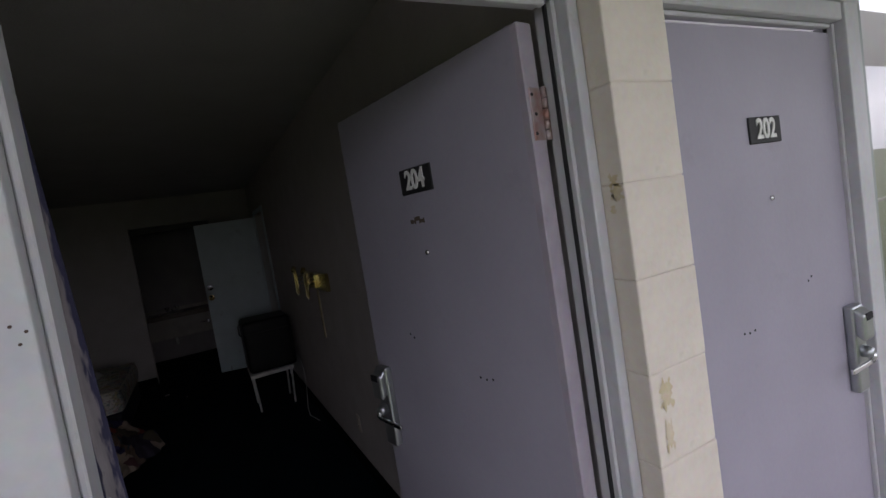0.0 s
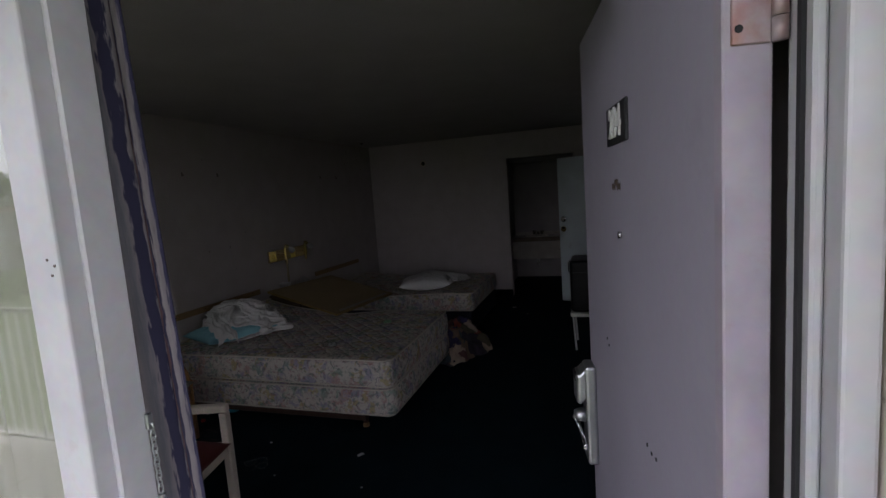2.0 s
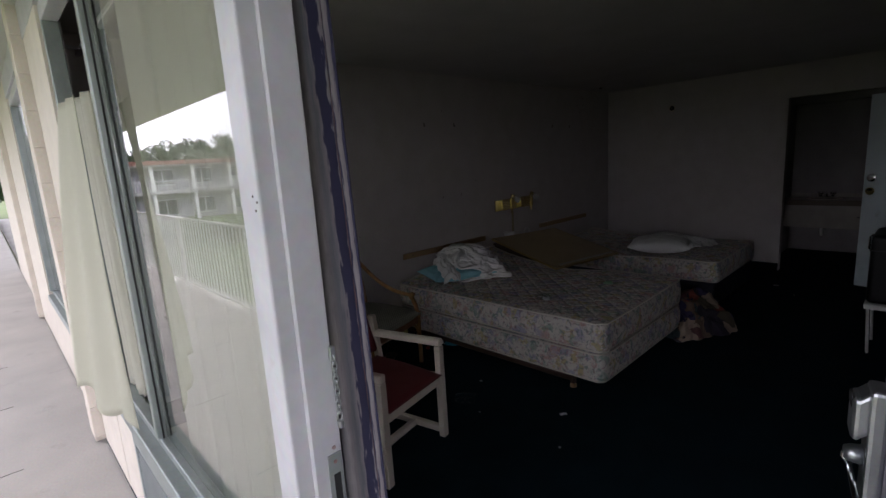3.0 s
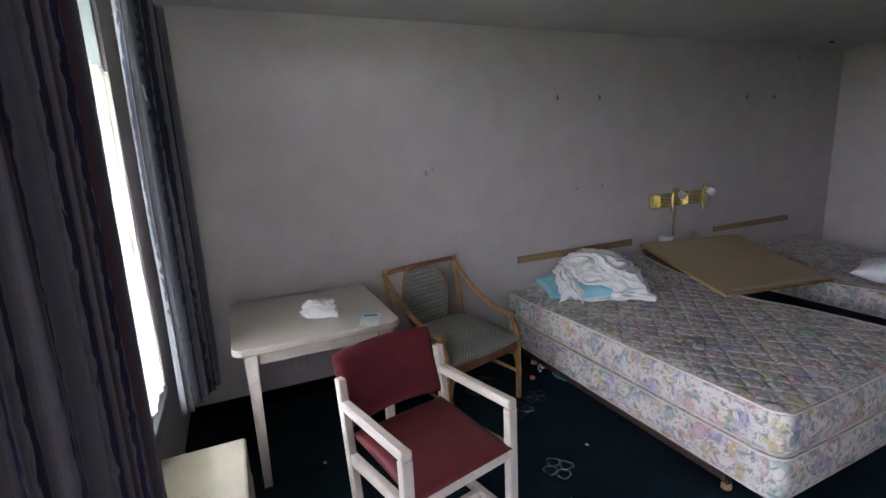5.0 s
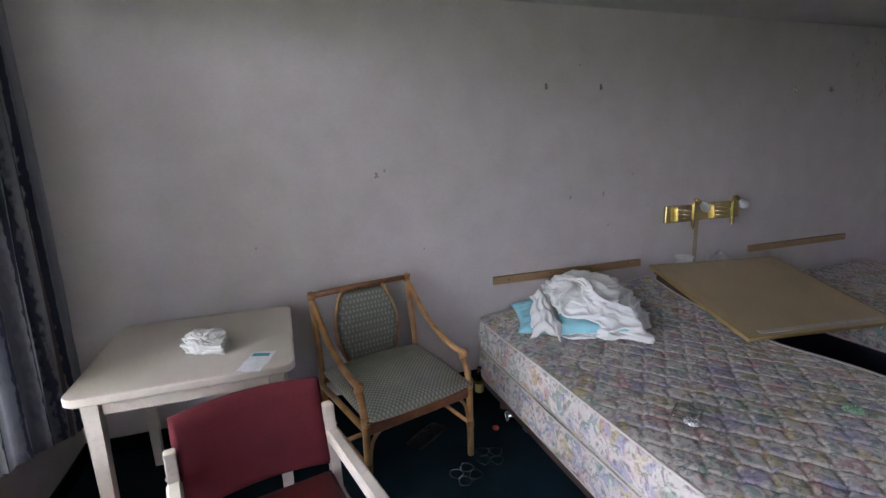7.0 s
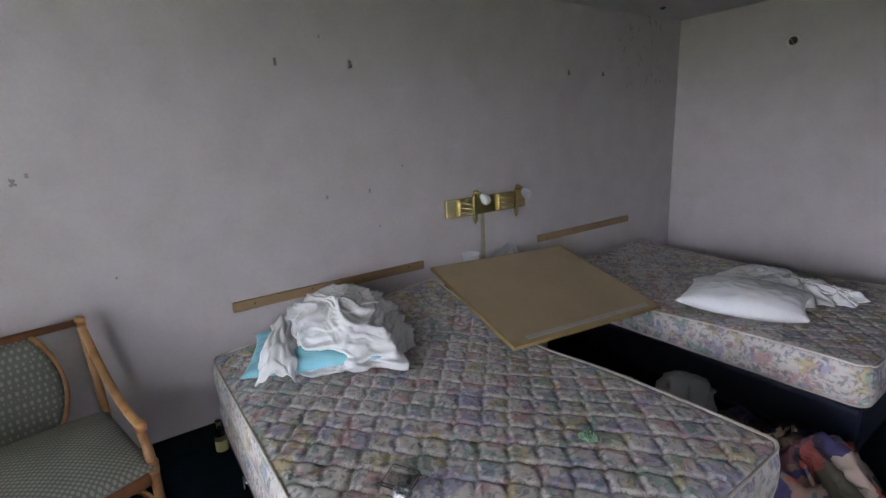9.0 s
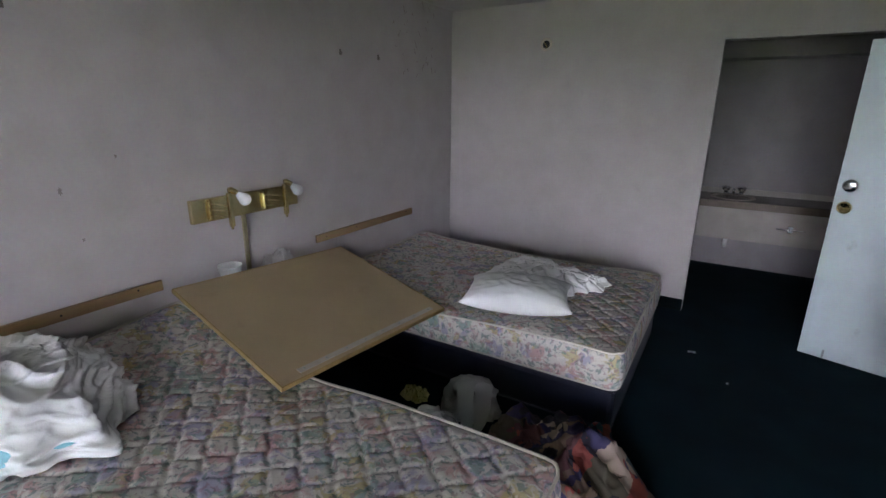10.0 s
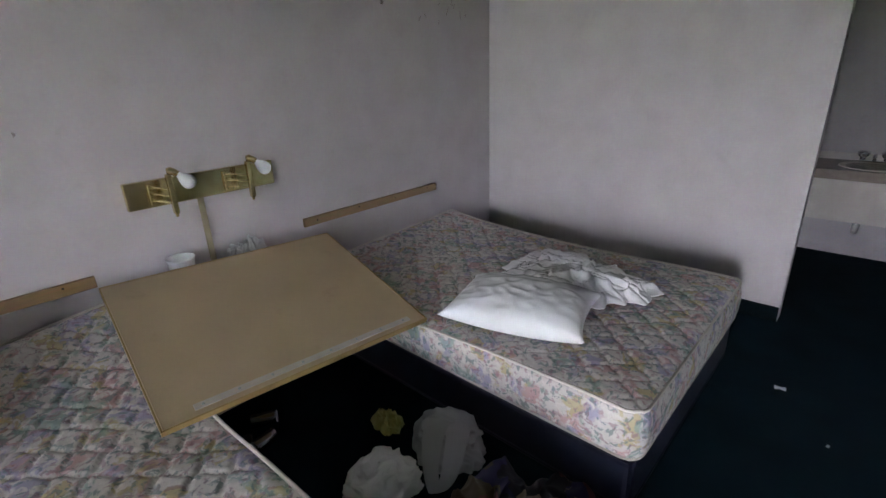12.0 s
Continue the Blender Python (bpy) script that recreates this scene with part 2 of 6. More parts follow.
M_WALLPAPER = mat("wallpaper", (0.515, 0.475, 0.467), 0.75, second=(0.468, 0.43, 0.416), scale=5, fine=60, bump=0.12, grain=0.08, dirt=(0.36, 0.33, 0.30), dirt_amt=0.22)
M_CEIL = mat("ceiling_paint", (0.49, 0.475, 0.467), 0.9, second=(0.445, 0.43, 0.42), scale=3, fine=120, bump=0.5)
# darker than the wallpaper: the alcove's shade is put into this colour
M_ALCOVE_SHADED = mat("alcove_shaded_paint", (0.33, 0.305, 0.305), 0.7, second=(0.28, 0.26, 0.26), scale=4, fine=60, bump=0.15, dirt=(0.2, 0.18, 0.17), dirt_amt=0.3)
M_CARPET = mat("carpet", (0.0058, 0.0175, 0.0245), 0.95, second=(0.0036, 0.012, 0.017), scale=4, fine=260, bump=0.9, spec=0.1, grain=0.35, dirt=(0.03, 0.042, 0.05), dirt_amt=0.25)
M_BASE = mat("cove_base", (0.0022, 0.0055, 0.0068), 0.9, spec=0.06, grain=0.3, fine=200)
M_BLOCK = mat("painted_block", (0.66, 0.60, 0.525), 0.7, second=(0.61, 0.555, 0.485), scale=9, fine=55, bump=0.45, dirt=(0.45, 0.39, 0.24), dirt_amt=0.25)
M_MORTAR = mat("painted_mortar", (0.64, 0.57, 0.50), 0.8, scale=15, fine=70, bump=0.5)
M_FLAKE = mat("bared_paint", (0.50, 0.42, 0.25), 0.8, second=(0.58, 0.50, 0.38), scale=20, fine=90, bump=0.4)
M_FRAME = mat("white_frame_paint", (0.485, 0.485, 0.505), 0.42, second=(0.425, 0.425, 0.445), scale=7, fine=45, bump=0.12, dirt=(0.35, 0.33, 0.31), dirt_amt=0.45)
M_DOOR = mat("lilac_door_paint", (0.325, 0.305, 0.365), 0.5, second=(0.295, 0.275, 0.33), scale=3, fine=70, bump=0.1, grain=0.06, dirt=(0.24, 0.22, 0.25), dirt_amt=0.4)
M_EDGE = mat("door_edge_paint", (0.36, 0.32, 0.37), 0.5, scale=10, fine=60, dirt=(0.28, 0.15, 0.12), dirt_amt=0.3)
M_WHITEDOOR = mat("white_door_paint", (0.64, 0.72, 0.755), 0.45, second=(0.57, 0.645, 0.675), scale=4, fine=50, bump=0.1, dirt=(0.30, 0.30, 0.29), dirt_amt=0.4)
M_DARK = mat("dark_seal", (0.02, 0.02, 0.022), 0.8)
M_HINGE = mat("worn_hinge", (0.36, 0.31, 0.32), 0.45, metal=0.5, second=(0.30, 0.16, 0.14), scale=30, fine=90)
M_STEEL = mat("brushed_steel", (0.42, 0.44, 0.45), 0.32, metal=0.9, second=(0.34, 0.36, 0.37), scale=12, fine=150, bump=0.08)
M_CHROME = mat("chrome", (0.75, 0.76, 0.77), 0.12, metal=1.0, scale=10, bump=0.02)
M_BRASS = mat("polished_brass", (0.70, 0.60, 0.32), 0.2, metal=1.0, second=(0.54, 0.43, 0.19), scale=10, fine=80, bump=0.04)
M_CORD = mat("tan_cord_cover", (0.36, 0.31, 0.19), 0.45, second=(0.30, 0.255, 0.15), scale=8, fine=60)
M_PLATE = mat("black_plate", (0.016, 0.016, 0.018), 0.6, scale=20)
M_NUM = mat("plate_digits", (0.75, 0.75, 0.73), 0.5, scale=30)
M_TABLE = mat("almond_laminate", (0.55, 0.50, 0.43), 0.32, second=(0.51, 0.455, 0.395), scale=3, fine=100, bump=0.04, grain=0.05)
M_CREAM = mat("cream_wood_paint", (0.60, 0.54, 0.46), 0.5, second=(0.54, 0.48, 0.41), scale=9, fine=60, dirt=(0.32, 0.26, 0.20), dirt_amt=0.5)
M_RED = mat("maroon_upholstery", (0.150, 0.028, 0.036), 0.9, second=(0.115, 0.021, 0.028), scale=7, fine=330, bump=0.6, spec=0.15, grain=0.3)
M_REDV = mat("maroon_vinyl_seat", (0.135, 0.026, 0.028), 0.5, second=(0.110, 0.020, 0.022), scale=4, fine=120, bump=0.1, spec=0.3, dirt=(0.06, 0.012, 0.013), dirt_amt=0.4)
M_RATTAN = mat("rattan_cane", (0.40, 0.22, 0.085), 0.35, second=(0.24, 0.115, 0.04), scale=14, fine=110, bump=0.25, grain=0.25)
M_RATTAN_D = mat("rattan_dark_rail", (0.20, 0.085, 0.035), 0.4, second=(0.13, 0.05, 0.02), scale=14, fine=110, bump=0.2)
M_GREENCLOTH = dotted_cloth("green_dotted_upholstery", (0.17, 0.178, 0.148), (0.31, 0.315, 0.262), 0.016)
M_GREENSEAT = dotted_cloth("green_dotted_seat_cloth", (0.17, 0.178, 0.148), (0.31, 0.315, 0.262), 0.016, 0.0)
M_FLORAL = floral("floral_ticking", 0.94)
M_PIPING = mat("cream_piping", (0.62, 0.58, 0.50), 0.8, fine=150)
M_NAVY = mat("navy_box_cover", (0.019, 0.022, 0.040), 0.42, second=(0.013, 0.015, 0.028), scale=6, fine=130, spec=0.3)
M_IRON = mat("brown_iron", (0.075, 0.045, 0.035), 0.5, metal=0.3, scale=20)
M_LINEN = mat("white_linen", (0.74, 0.735, 0.725), 0.9, second=(0.69, 0.685, 0.675), scale=5, fine=260, bump=0.25, grain=0.05)
M_PILLOW = mat("white_pillow_cloth", (0.74, 0.74, 0.73), 0.75, second=(0.69, 0.69, 0.68), scale=5, fine=200, bump=0.1, grain=0.04)
M_CYAN = mat("cyan_pillow_cloth", (0.27, 0.58, 0.66), 0.85, second=(0.24, 0.53, 0.61), scale=6, fine=220, bump=0.2, grain=0.05)
M_BOARD = mat("tan_board", (0.40, 0.305, 0.175), 0.5, second=(0.36, 0.275, 0.158), scale=3, fine=80, bump=0.06, grain=0.06, dirt=(0.18, 0.12, 0.07), dirt_amt=0.3)
M_BOARDEDGE = mat("yellow_board_edge", (0.33, 0.23, 0.075), 0.5, scale=14, fine=60)
M_CLEAT = mat("oak_cleat", (0.30, 0.195, 0.095), 0.6, second=(0.24, 0.15, 0.07), scale=5, fine=60, stretch=(1, 0.15, 1), grain=0.25)
M_STRIP = mat("dull_aluminium", (0.44, 0.41, 0.35), 0.5, metal=0.15, second=(0.38, 0.35, 0.30), scale=14, fine=120)
M_BULB = mat("frosted_bulb", (0.62, 0.63, 0.64), 0.25, spec=0.6, scale=10, bump=0.02)
M_NIGHT = mat("dark_walnut", (0.05, 0.030, 0.022), 0.5, second=(0.035, 0.02, 0.015), scale=5, stretch=(1, 0.2, 1))
M_FILM = thin("milky_plastic_film", (0.76, 0.77, 0.77), 0.30, 0.3)
M_SHEER = thin("white_sheer", (0.78, 0.77, 0.67), 0.55, 0.8)
M_VOILE = thin("cream_voile", (0.74, 0.73, 0.62), 0.16, 0.8)
M_LINING = thin("cream_lining", (0.70, 0.69, 0.58), 0.04, 0.8)
M_PAPER = mat("white_paper", (0.74, 0.76, 0.78), 0.7, scale=12, bump=0.05)
M_CUP = mat("white_foam_cup", (0.80, 0.80, 0.79), 0.6, scale=12, bump=0.05)
M_BLUE = mat("blue_print", (0.03, 0.30, 0.42), 0.5)
M_BLANKET = patchwork("printed_bedspread")
M_BLACK = mat("black_vinyl", (0.006, 0.006, 0.007), 0.4, second=(0.004, 0.004, 0.005), scale=8, fine=120, bump=0.1, spec=0.2)
M_COUNTER = mat("brown_counter", (0.15, 0.115, 0.085), 0.35, second=(0.12, 0.09, 0.065), scale=25, fine=140)
M_APRON = mat("beige_apron", (0.42, 0.38, 0.34), 0.5, scale=5)
M_SINK = mat("white_enamel", (0.72, 0.72, 0.70), 0.2, spec=0.6, scale=6, bump=0.02)
M_ACBEIGE = mat("beige_enamel", (0.58, 0.54, 0.42), 0.4, second=(0.52, 0.48, 0.37), scale=6, fine=60, bump=0.06, dirt=(0.36, 0.32, 0.24), dirt_amt=0.3)
M_SILL = mat("grey_aluminium", (0.30, 0.33, 0.32), 0.4, metal=0.4, second=(0.25, 0.28, 0.27), scale=10, fine=80)
M_GLASS = glass_mat("window_glass")
M_CLEAR = glass_mat("clear_plastic", (0.9, 0.95, 0.92), 0.05)
M_AMBER = glass_mat("amber_bottle", (0.75, 0.55, 0.25), 0.02)
M_GREENFILM = thin("green_film", (0.30, 0.52, 0.33), 0.18, 0.3)
M_YELLOW = mat("yellow_packet", (0.30, 0.27, 0.09), 0.6)
M_REDCAP = mat("red_cap", (0.45, 0.035, 0.025), 0.45)
M_RING = thin("clear_ring_plastic", (0.48, 0.52, 0.53), 0.6, 0.25)
M_CONCRETE = mat("walkway_concrete", (0.43, 0.41, 0.38), 0.85, second=(0.36, 0.345, 0.32), scale=1.6, fine=70, bump=0.5, dirt=(0.25, 0.24, 0.21), dirt_amt=0.45)
M_SOFFIT = mat("soffit_paint", (0.48, 0.47, 0.44), 0.85, second=(0.49, 0.48, 0.44), scale=1.5, fine=60, dirt=(0.40, 0.37, 0.30), dirt_amt=0.4)
M_RAIL = mat("white_rail_paint", (0.72, 0.72, 0.70), 0.5, scale=10)
M_GRASS = mat("grass", (0.11, 0.145, 0.055), 0.95, second=(0.08, 0.11, 0.04), scale=0.5, fine=14, bump=0.8, grain=0.3)
M_LEAF = mat("leaves", (0.050, 0.085, 0.035), 0.7, second=(0.032, 0.058, 0.025), scale=1.5, fine=8)
M_BUSH = mat("bush_leaves", (0.11, 0.17, 0.04), 0.7, second=(0.075, 0.125, 0.03), scale=1.5, fine=8)
M_BARK = mat("bark", (0.10, 0.075, 0.055), 0.9, scale=6, fine=30, bump=0.8)
M_FARWALL = mat("far_wall_paint", (0.36, 0.35, 0.34), 0.8, scale=0.7, fine=8)
M_FARROOF = mat("far_roof_fascia", (0.30, 0.13, 0.10), 0.8, scale=1.0)
M_FARDOOR = mat("far_door_paint", (0.34, 0.33, 0.36), 0.6, scale=2)
M_FARGLASS = mat("far_dark_pane", (0.05, 0.06, 0.065), 0.12, spec=0.6, scale=2, bump=0.0)
NAVY, PALE, MAUVE, MAROON, ASH = (0.038, 0.037, 0.072), (0.28, 0.255, 0.268), (0.20, 0.178, 0.192), (0.125, 0.072, 0.079), (0.125, 0.129, 0.15)
STRIPES = ((0.0, NAVY), (0.035, NAVY), (0.05, ASH), (0.18, PALE), (0.24, MAUVE), (0.36, ASH), (0.415, MAUVE), (0.43, NAVY), (0.51, NAVY), (0.525, PALE), (0.56, MAUVE), (0.60, ASH), (0.70, MAROON), (0.84, MAROON), (0.855, NAVY), (0.885, NAVY), (0.90, PALE), (0.975, MAUVE), (1.0, NAVY))
M_CURTAIN = striped_cloth("striped_curtain_cloth", STRIPES, 0.30, 0.022)
# same stripes, colours lightened to stand for window light; cloth also more translucent
M_CURTAIN_LIT = striped_cloth("lit_curtain_cloth", [(q, tuple(c * 1.0 + k * sum(col) / 3 for c, k in zip(col, (0.72, 0.85, 0.88)))) for q, col in STRIPES], 0.30, 0.016, 0.45)
M_STAIN = mat("faded_stain", (0.33, 0.28, 0.27), 0.85, second=(0.25, 0.20, 0.19), scale=40)
M_HOOK = mat("tarnished_hook", (0.22, 0.185, 0.17), 0.5, metal=0.4, scale=30)


# ---- mesh helpers ----
def thing(name, label, category, m=None, group="", kind=""):
    ob = new(name)
    ob.empty_display_size = 0.1
    if m is not None:
        ob.matrix_world = m
    return tagged(ob, label, category, group, kind)


def part(name, bm, material, parent=None, label="", smooth=False):
    me = bpy.data.meshes.new(name)
    bmesh.ops.recalc_face_normals(bm, faces=bm.faces)
    for f in bm.faces:
        f.smooth = smooth
    bm.to_mesh(me)
    bm.free()
    me.materials.append(material)
    ob = new(name, me)
    ob.parent = parent
    if label:
        ob["label"] = label
    return ob


def boxes(*items, bevel=0.0, seg=1):
    """One bmesh of axis-aligned boxes (x0, y0, z0, x1, y1, z1)."""
    bm = bmesh.new()
    for x0, y0, z0, x1, y1, z1 in items:
        r = bmesh.ops.create_cube(bm, size=1)
        bmesh.ops.scale(bm, vec=(x1 - x0, y1 - y0, z1 - z0), verts=r["verts"])
        bmesh.ops.translate(bm, vec=((x0 + x1) / 2, (y0 + y1) / 2, (z0 + z1) / 2), verts=r["verts"])
    if bevel:
        bmesh.ops.bevel(bm, geom=list(bm.edges), offset=bevel, segments=seg, affect='EDGES', profile=0.5)
    return bm


def sweep(pts, radii, seg=10, bm=None, closed=False):
    """A round tube along pts; radii: one or one a point."""
    bm = bm or bmesh.new()
    pts = [Vector(p) for p in pts]
    if not hasattr(radii, "__len__"):
        radii = [radii] * len(pts)
    rings, up = [], None
    n = len(pts)
    for i, p in enumerate(pts):
        a = pts[(i - 1) % n] if closed or i else p
        b = pts[(i + 1) % n] if closed or i < n - 1 else p
        d = (b - a).normalized()
        if up is None:
            up = d.orthogonal().normalized()
        up = (up - d * up.dot(d)).normalized()
        side = d.cross(up)
        rings.append([bm.verts.new(p + radii[i] * (math.cos(2 * math.pi * k / seg) * up + math.sin(2 * math.pi * k / seg) * side)) for k in range(seg)])
    for i in range(n if closed else n - 1):
        r0, r1 = rings[i], rings[(i + 1) % n]
        for k in range(seg):
            bm.faces.new((r0[k], r0[(k + 1) % seg], r1[(k + 1) % seg], r1[k]))
    if not closed:
        bm.faces.new(rings[0][::-1]); bm.faces.new(rings[-1])
    return bm


def bezier(p0, p1, p2, p3, n=14):
    p0, p1, p2, p3 = Vector(p0), Vector(p1), Vector(p2), Vector(p3)
    return [p0 * (1 - t) ** 3 + 3 * p1 * t * (1 - t) ** 2 + 3 * p2 * t * t * (1 - t) + p3 * t ** 3 for t in [i / n for i in range(n + 1)]]


def beam(a, b, w, h, bevel=0.004):
    """A squared bar from a to b, w across (level) and h high."""
    a, b = Vector(a), Vector(b)
    bm = boxes((-w / 2, 0, -h / 2, w / 2, (b - a).length, h / 2), bevel=bevel)
    d = (b - a).normalized()
    x = d.cross(Vector((0, 0, 1)))
    x = Vector((1, 0, 0)) if x.length < 1e-4 else x.normalized()
    z = x.cross(d)
    m = Matrix((x, d, z)).transposed().to_4x4()
    m.translation = a
    bmesh.ops.transform(bm, matrix=m, verts=bm.verts)
    return bm


def sheet(nu, nv, at, uvat=None, name="sheet"):
    """A grid of nu x nv cells through at(s, t), s and t in 0 to 1."""
    bm = bmesh.new()
    layer = bm.loops.layers.uv.new("UVMap")
    vs = [[bm.verts.new(at(i / nu, j / nv)) for j in range(nv + 1)] for i in range(nu + 1)]
    for i in range(nu):
        for j in range(nv):
            f = bm.faces.new((vs[i][j], vs[i + 1][j], vs[i + 1][j + 1], vs[i][j + 1]))
            if uvat:
                for lp, (a, b) in zip(f.loops, ((i, j), (i + 1, j), (i + 1, j + 1), (i, j + 1))):
                    lp[layer].uv = uvat(a / nu, b / nv)
    return bm


def lathe(profile, seg=24):
    """A turned shape from (radius, z) pairs."""
    bm = bmesh.new()
    rings = [[bm.verts.new((r * math.cos(2 * math.pi * k / seg), r * math.sin(2 * math.pi * k / seg), z)) for k in range(seg)] for r, z in profile]
    for a, b in zip(rings, rings[1:]):
        for k in range(seg):
            bm.faces.new((a[k], a[(k + 1) % seg], b[(k + 1) % seg], b[k]))
    bm.faces.new(rings[0][::-1]); bm.faces.new(rings[-1])
    return bm


def moved(bm, m):
    bmesh.ops.transform(bm, matrix=m, verts=bm.verts)
    return bm


def thicken(ob, t, offset=0.0):
    md = ob.modifiers.new("thickness", 'SOLIDIFY')
    md.thickness, md.offset = t, offset
    return ob


def crumple(w, d, h, seed, n=80, folds=0.035, ragged=0.22, freq=5.0, lean=(0.0, 0.0), fanned=1.0):
    """Crumpled cloth lying in a heap: an uneven mound with ridged folds that runs out to a ragged hem."""
    off = Vector((seed * 7.3, seed * 3.1, seed * 1.7))

    def ridge(v):
        return 1 - abs(noise.noise(v))

    def at(s, t):
        x, y = 2 * s - 1, 2 * t - 1
        r = max(abs(x), abs(y)) or 1e-6
        l2 = math.hypot(x, y) or 1e-6
        x, y = x / l2 * r, y / l2 * r
        a = math.atan2(y, x)
        rim = 1 + ragged * noise.noise(off + Vector((math.cos(a) * 1.8, math.sin(a) * 1.8, 0))) + ragged * 0.5 * noise.noise(off + Vector((math.cos(a) * 5, math.sin(a) * 5, 3)))
        wx = x + 0.25 * noise.noise(off + Vector((x * 2, y * 2, 5)))
        wy = y + 0.25 * noise.noise(off + Vector((x * 2, y * 2, 9)))
        dome = (1 - r ** 2.4) * (0.75 + 0.5 * noise.noise(off + Vector((x * 1.3 + lean[0], y * 1.3 + lean[1], 1))))
        b = a + 0.5 * noise.noise(off + Vector((x * 1.6, y * 1.6, 21)))
        fan = ridge(off + Vector((math.cos(b) * freq * 0.9, math.sin(b) * freq * 0.9, r * 1.1))) ** 5 * min(1.0, r * 2.5)
        fine = ridge(off + Vector((math.cos(b) * freq * 2.2, math.sin(b) * freq * 2.2, r * 2.4))) ** 4 * min(1.0, r * 2.0)
        f = fanned * (1.3 * fan + 0.5 * fine) + 0.55 * ridge(off + Vector((wx * freq * 0.7, wy * freq * 1.3, 4))) ** 6 + 0.2 * ridge(off + Vector((wx * freq * 2.2, wy * freq * 2.0, 8))) ** 4
        z = max(0.0, dome) * h + (f - 0.2 - 0.3 * fanned) * folds * min(1, (1 - r) * 6 + 0.25)
        return Vector((x * w / 2 * rim + 0.03 * w * noise.noise(off + Vector((wx * 6, wy * 6, 2))), y * d / 2 * rim + 0.03 * d * noise.noise(off + Vector((wx * 6, wy * 6, 6))), max(0.004, z + 0.01)))
    return sheet(n, n, at)


def heap(w, d, h, seed, n=150, folds=0.03, layers=3.0, lip=0.03, lobe=None, back=0.0, freq=2.2):
    """Bed linen bundled in a pile: a steep lump wrapped in long warped folds, with lapped layers and a loose hem."""
    off = Vector((seed * 6.1, seed * 2.7, seed * 1.9))

    def ridge(v):
        return 1 - min(1.0, 2.2 * abs(noise.noise(v)))

    def at(s, t):
        a = 2 * math.pi * s
        ca, sa = math.cos(a), math.sin(a)
        prof = math.sin(t * math.pi / 2)
        z = (1 - t ** 2.3)
        rim = 1 + 0.16 * noise.noise(off + Vector((ca * 1.5, sa * 1.5, 2))) + 0.12 * max(0.0, t - 0.8) * 5 * noise.noise(off + Vector((ca * 5, sa * 5, 7)))
        if lobe:
            da = math.atan2(math.sin(a - lobe[0]), math.cos(a - lobe[0]))
            rim += lobe[1] * math.exp(-(da / 0.12) ** 2) * max(0.0, t - 0.62) / 0.38
        q = Vector((ca * prof, sa * prof, z))
        w1 = Vector((noise.noise(off + q * 1.6), noise.noise(off + q * 1.6 + Vector((9, 0, 0))), noise.noise(off + q * 1.6 + Vector((0, 9, 0)))))
        v = q + 0.42 * w1
        long1 = ridge(off + Vector((v.x * freq * 0.55 + v.y * freq * 0.3, v.y * freq * 0.7, v.z * freq * 2.4)))
        long2 = ridge(off + Vector((v.x * freq * 1.2, v.y * freq * 2.1 + v.z * 2.0, v.z * freq * 3.6)) + Vector((3, 5, 7)))
        fine = ridge(off + v * freq * 4.5)
        u = (z * layers + 0.9 * w1.x + 0.5 * noise.noise(off + q * 3.4)) % 1.0
        step = (1 - u) ** 2 * min(1.0, u * 9)
        g = folds * (1.0 * long1 ** 2 + 0.35 * long2 ** 2 + 0.14 * fine ** 2 - 0.45) + lip * (step - 0.3) * min(1.0, t * 2.0)
        g *= min(1.0, 0.35 + t * 1.4)
        sl = 0.12 * noise.noise(off + Vector((ca * prof * 1.2, sa * prof * 1.2, 11)))
        zz = max(0.004, h * z * (1 + sl) + g * (0.9 - 0.6 * t))
        return Vector((ca * (prof * rim * w / 2 + g) + back * z, sa * (prof * rim * d / 2 + g), zz))
    bm = sheet(int(n * 1.5), n, lambda s, t: at(s, 0.012 + 0.988 * t))
    bmesh.ops.remove_doubles(bm, verts=bm.verts, dist=0.0005)
    return bm


def cushion(w, d, h, seed=0, n=36, pinch=0.10, wrinkle=0.012):
    """A stuffed pillow: full middle, thin edges, four drawn-out corners."""
    bm = bmesh.new()
    off = Vector((seed * 5.1, seed * 2.3, 0.7))
    grids = []
    for side in (1, -1):
        g = []
        for i in range(n + 1):
            row = []
            for j in range(n + 1):
                x, y = 2 * i / n - 1, 2 * j / n - 1
                full = ((1 - x * x) * (1 - y * y)) ** 0.42
                px = x * (1 - pinch * (1 - abs(y) ** 3) * abs(x) ** 3)
                py = y * (1 - pinch * (1 - abs(x) ** 3) * abs(y) ** 3)
                k = wrinkle * (1 - abs(noise.noise(off + Vector((px * 4, py * 4, side)))) * 2) * full
                z = h / 2 + side * (h / 2 * full + k) if side > 0 else h / 2 - h / 2 * full * 0.98
                row.append(bm.verts.new((px * w / 2, py * d / 2, z)))
            g.append(row)
        grids.append(g)
        for i in range(n):
            for j in range(n):
                bm.faces.new((g[i][j], g[i + 1][j], g[i + 1][j + 1], g[i][j + 1]))
    bmesh.ops.remove_doubles(bm, verts=bm.verts, dist=0.0004)
    return bm


# ---- the room ----
XW, XE, YS, YN, ZC = -2.85, 0.97, 0.91, 7.60, 2.50   # west, east, window and back wall faces, ceiling
YF = 0.82                                            # outer face of the front
ZW = 2.40                                            # window head
ZH = 2.055                                           # door and window head
AX0, AX1, AZ = -0.565, 0.41, 2.12                    # opening to the wash alcove
CY0, CY1 = 6.22, 7.06                                # connecting door opening
WX0, WX1, WZ = -2.16, -0.067, 0.58                    # front window opening
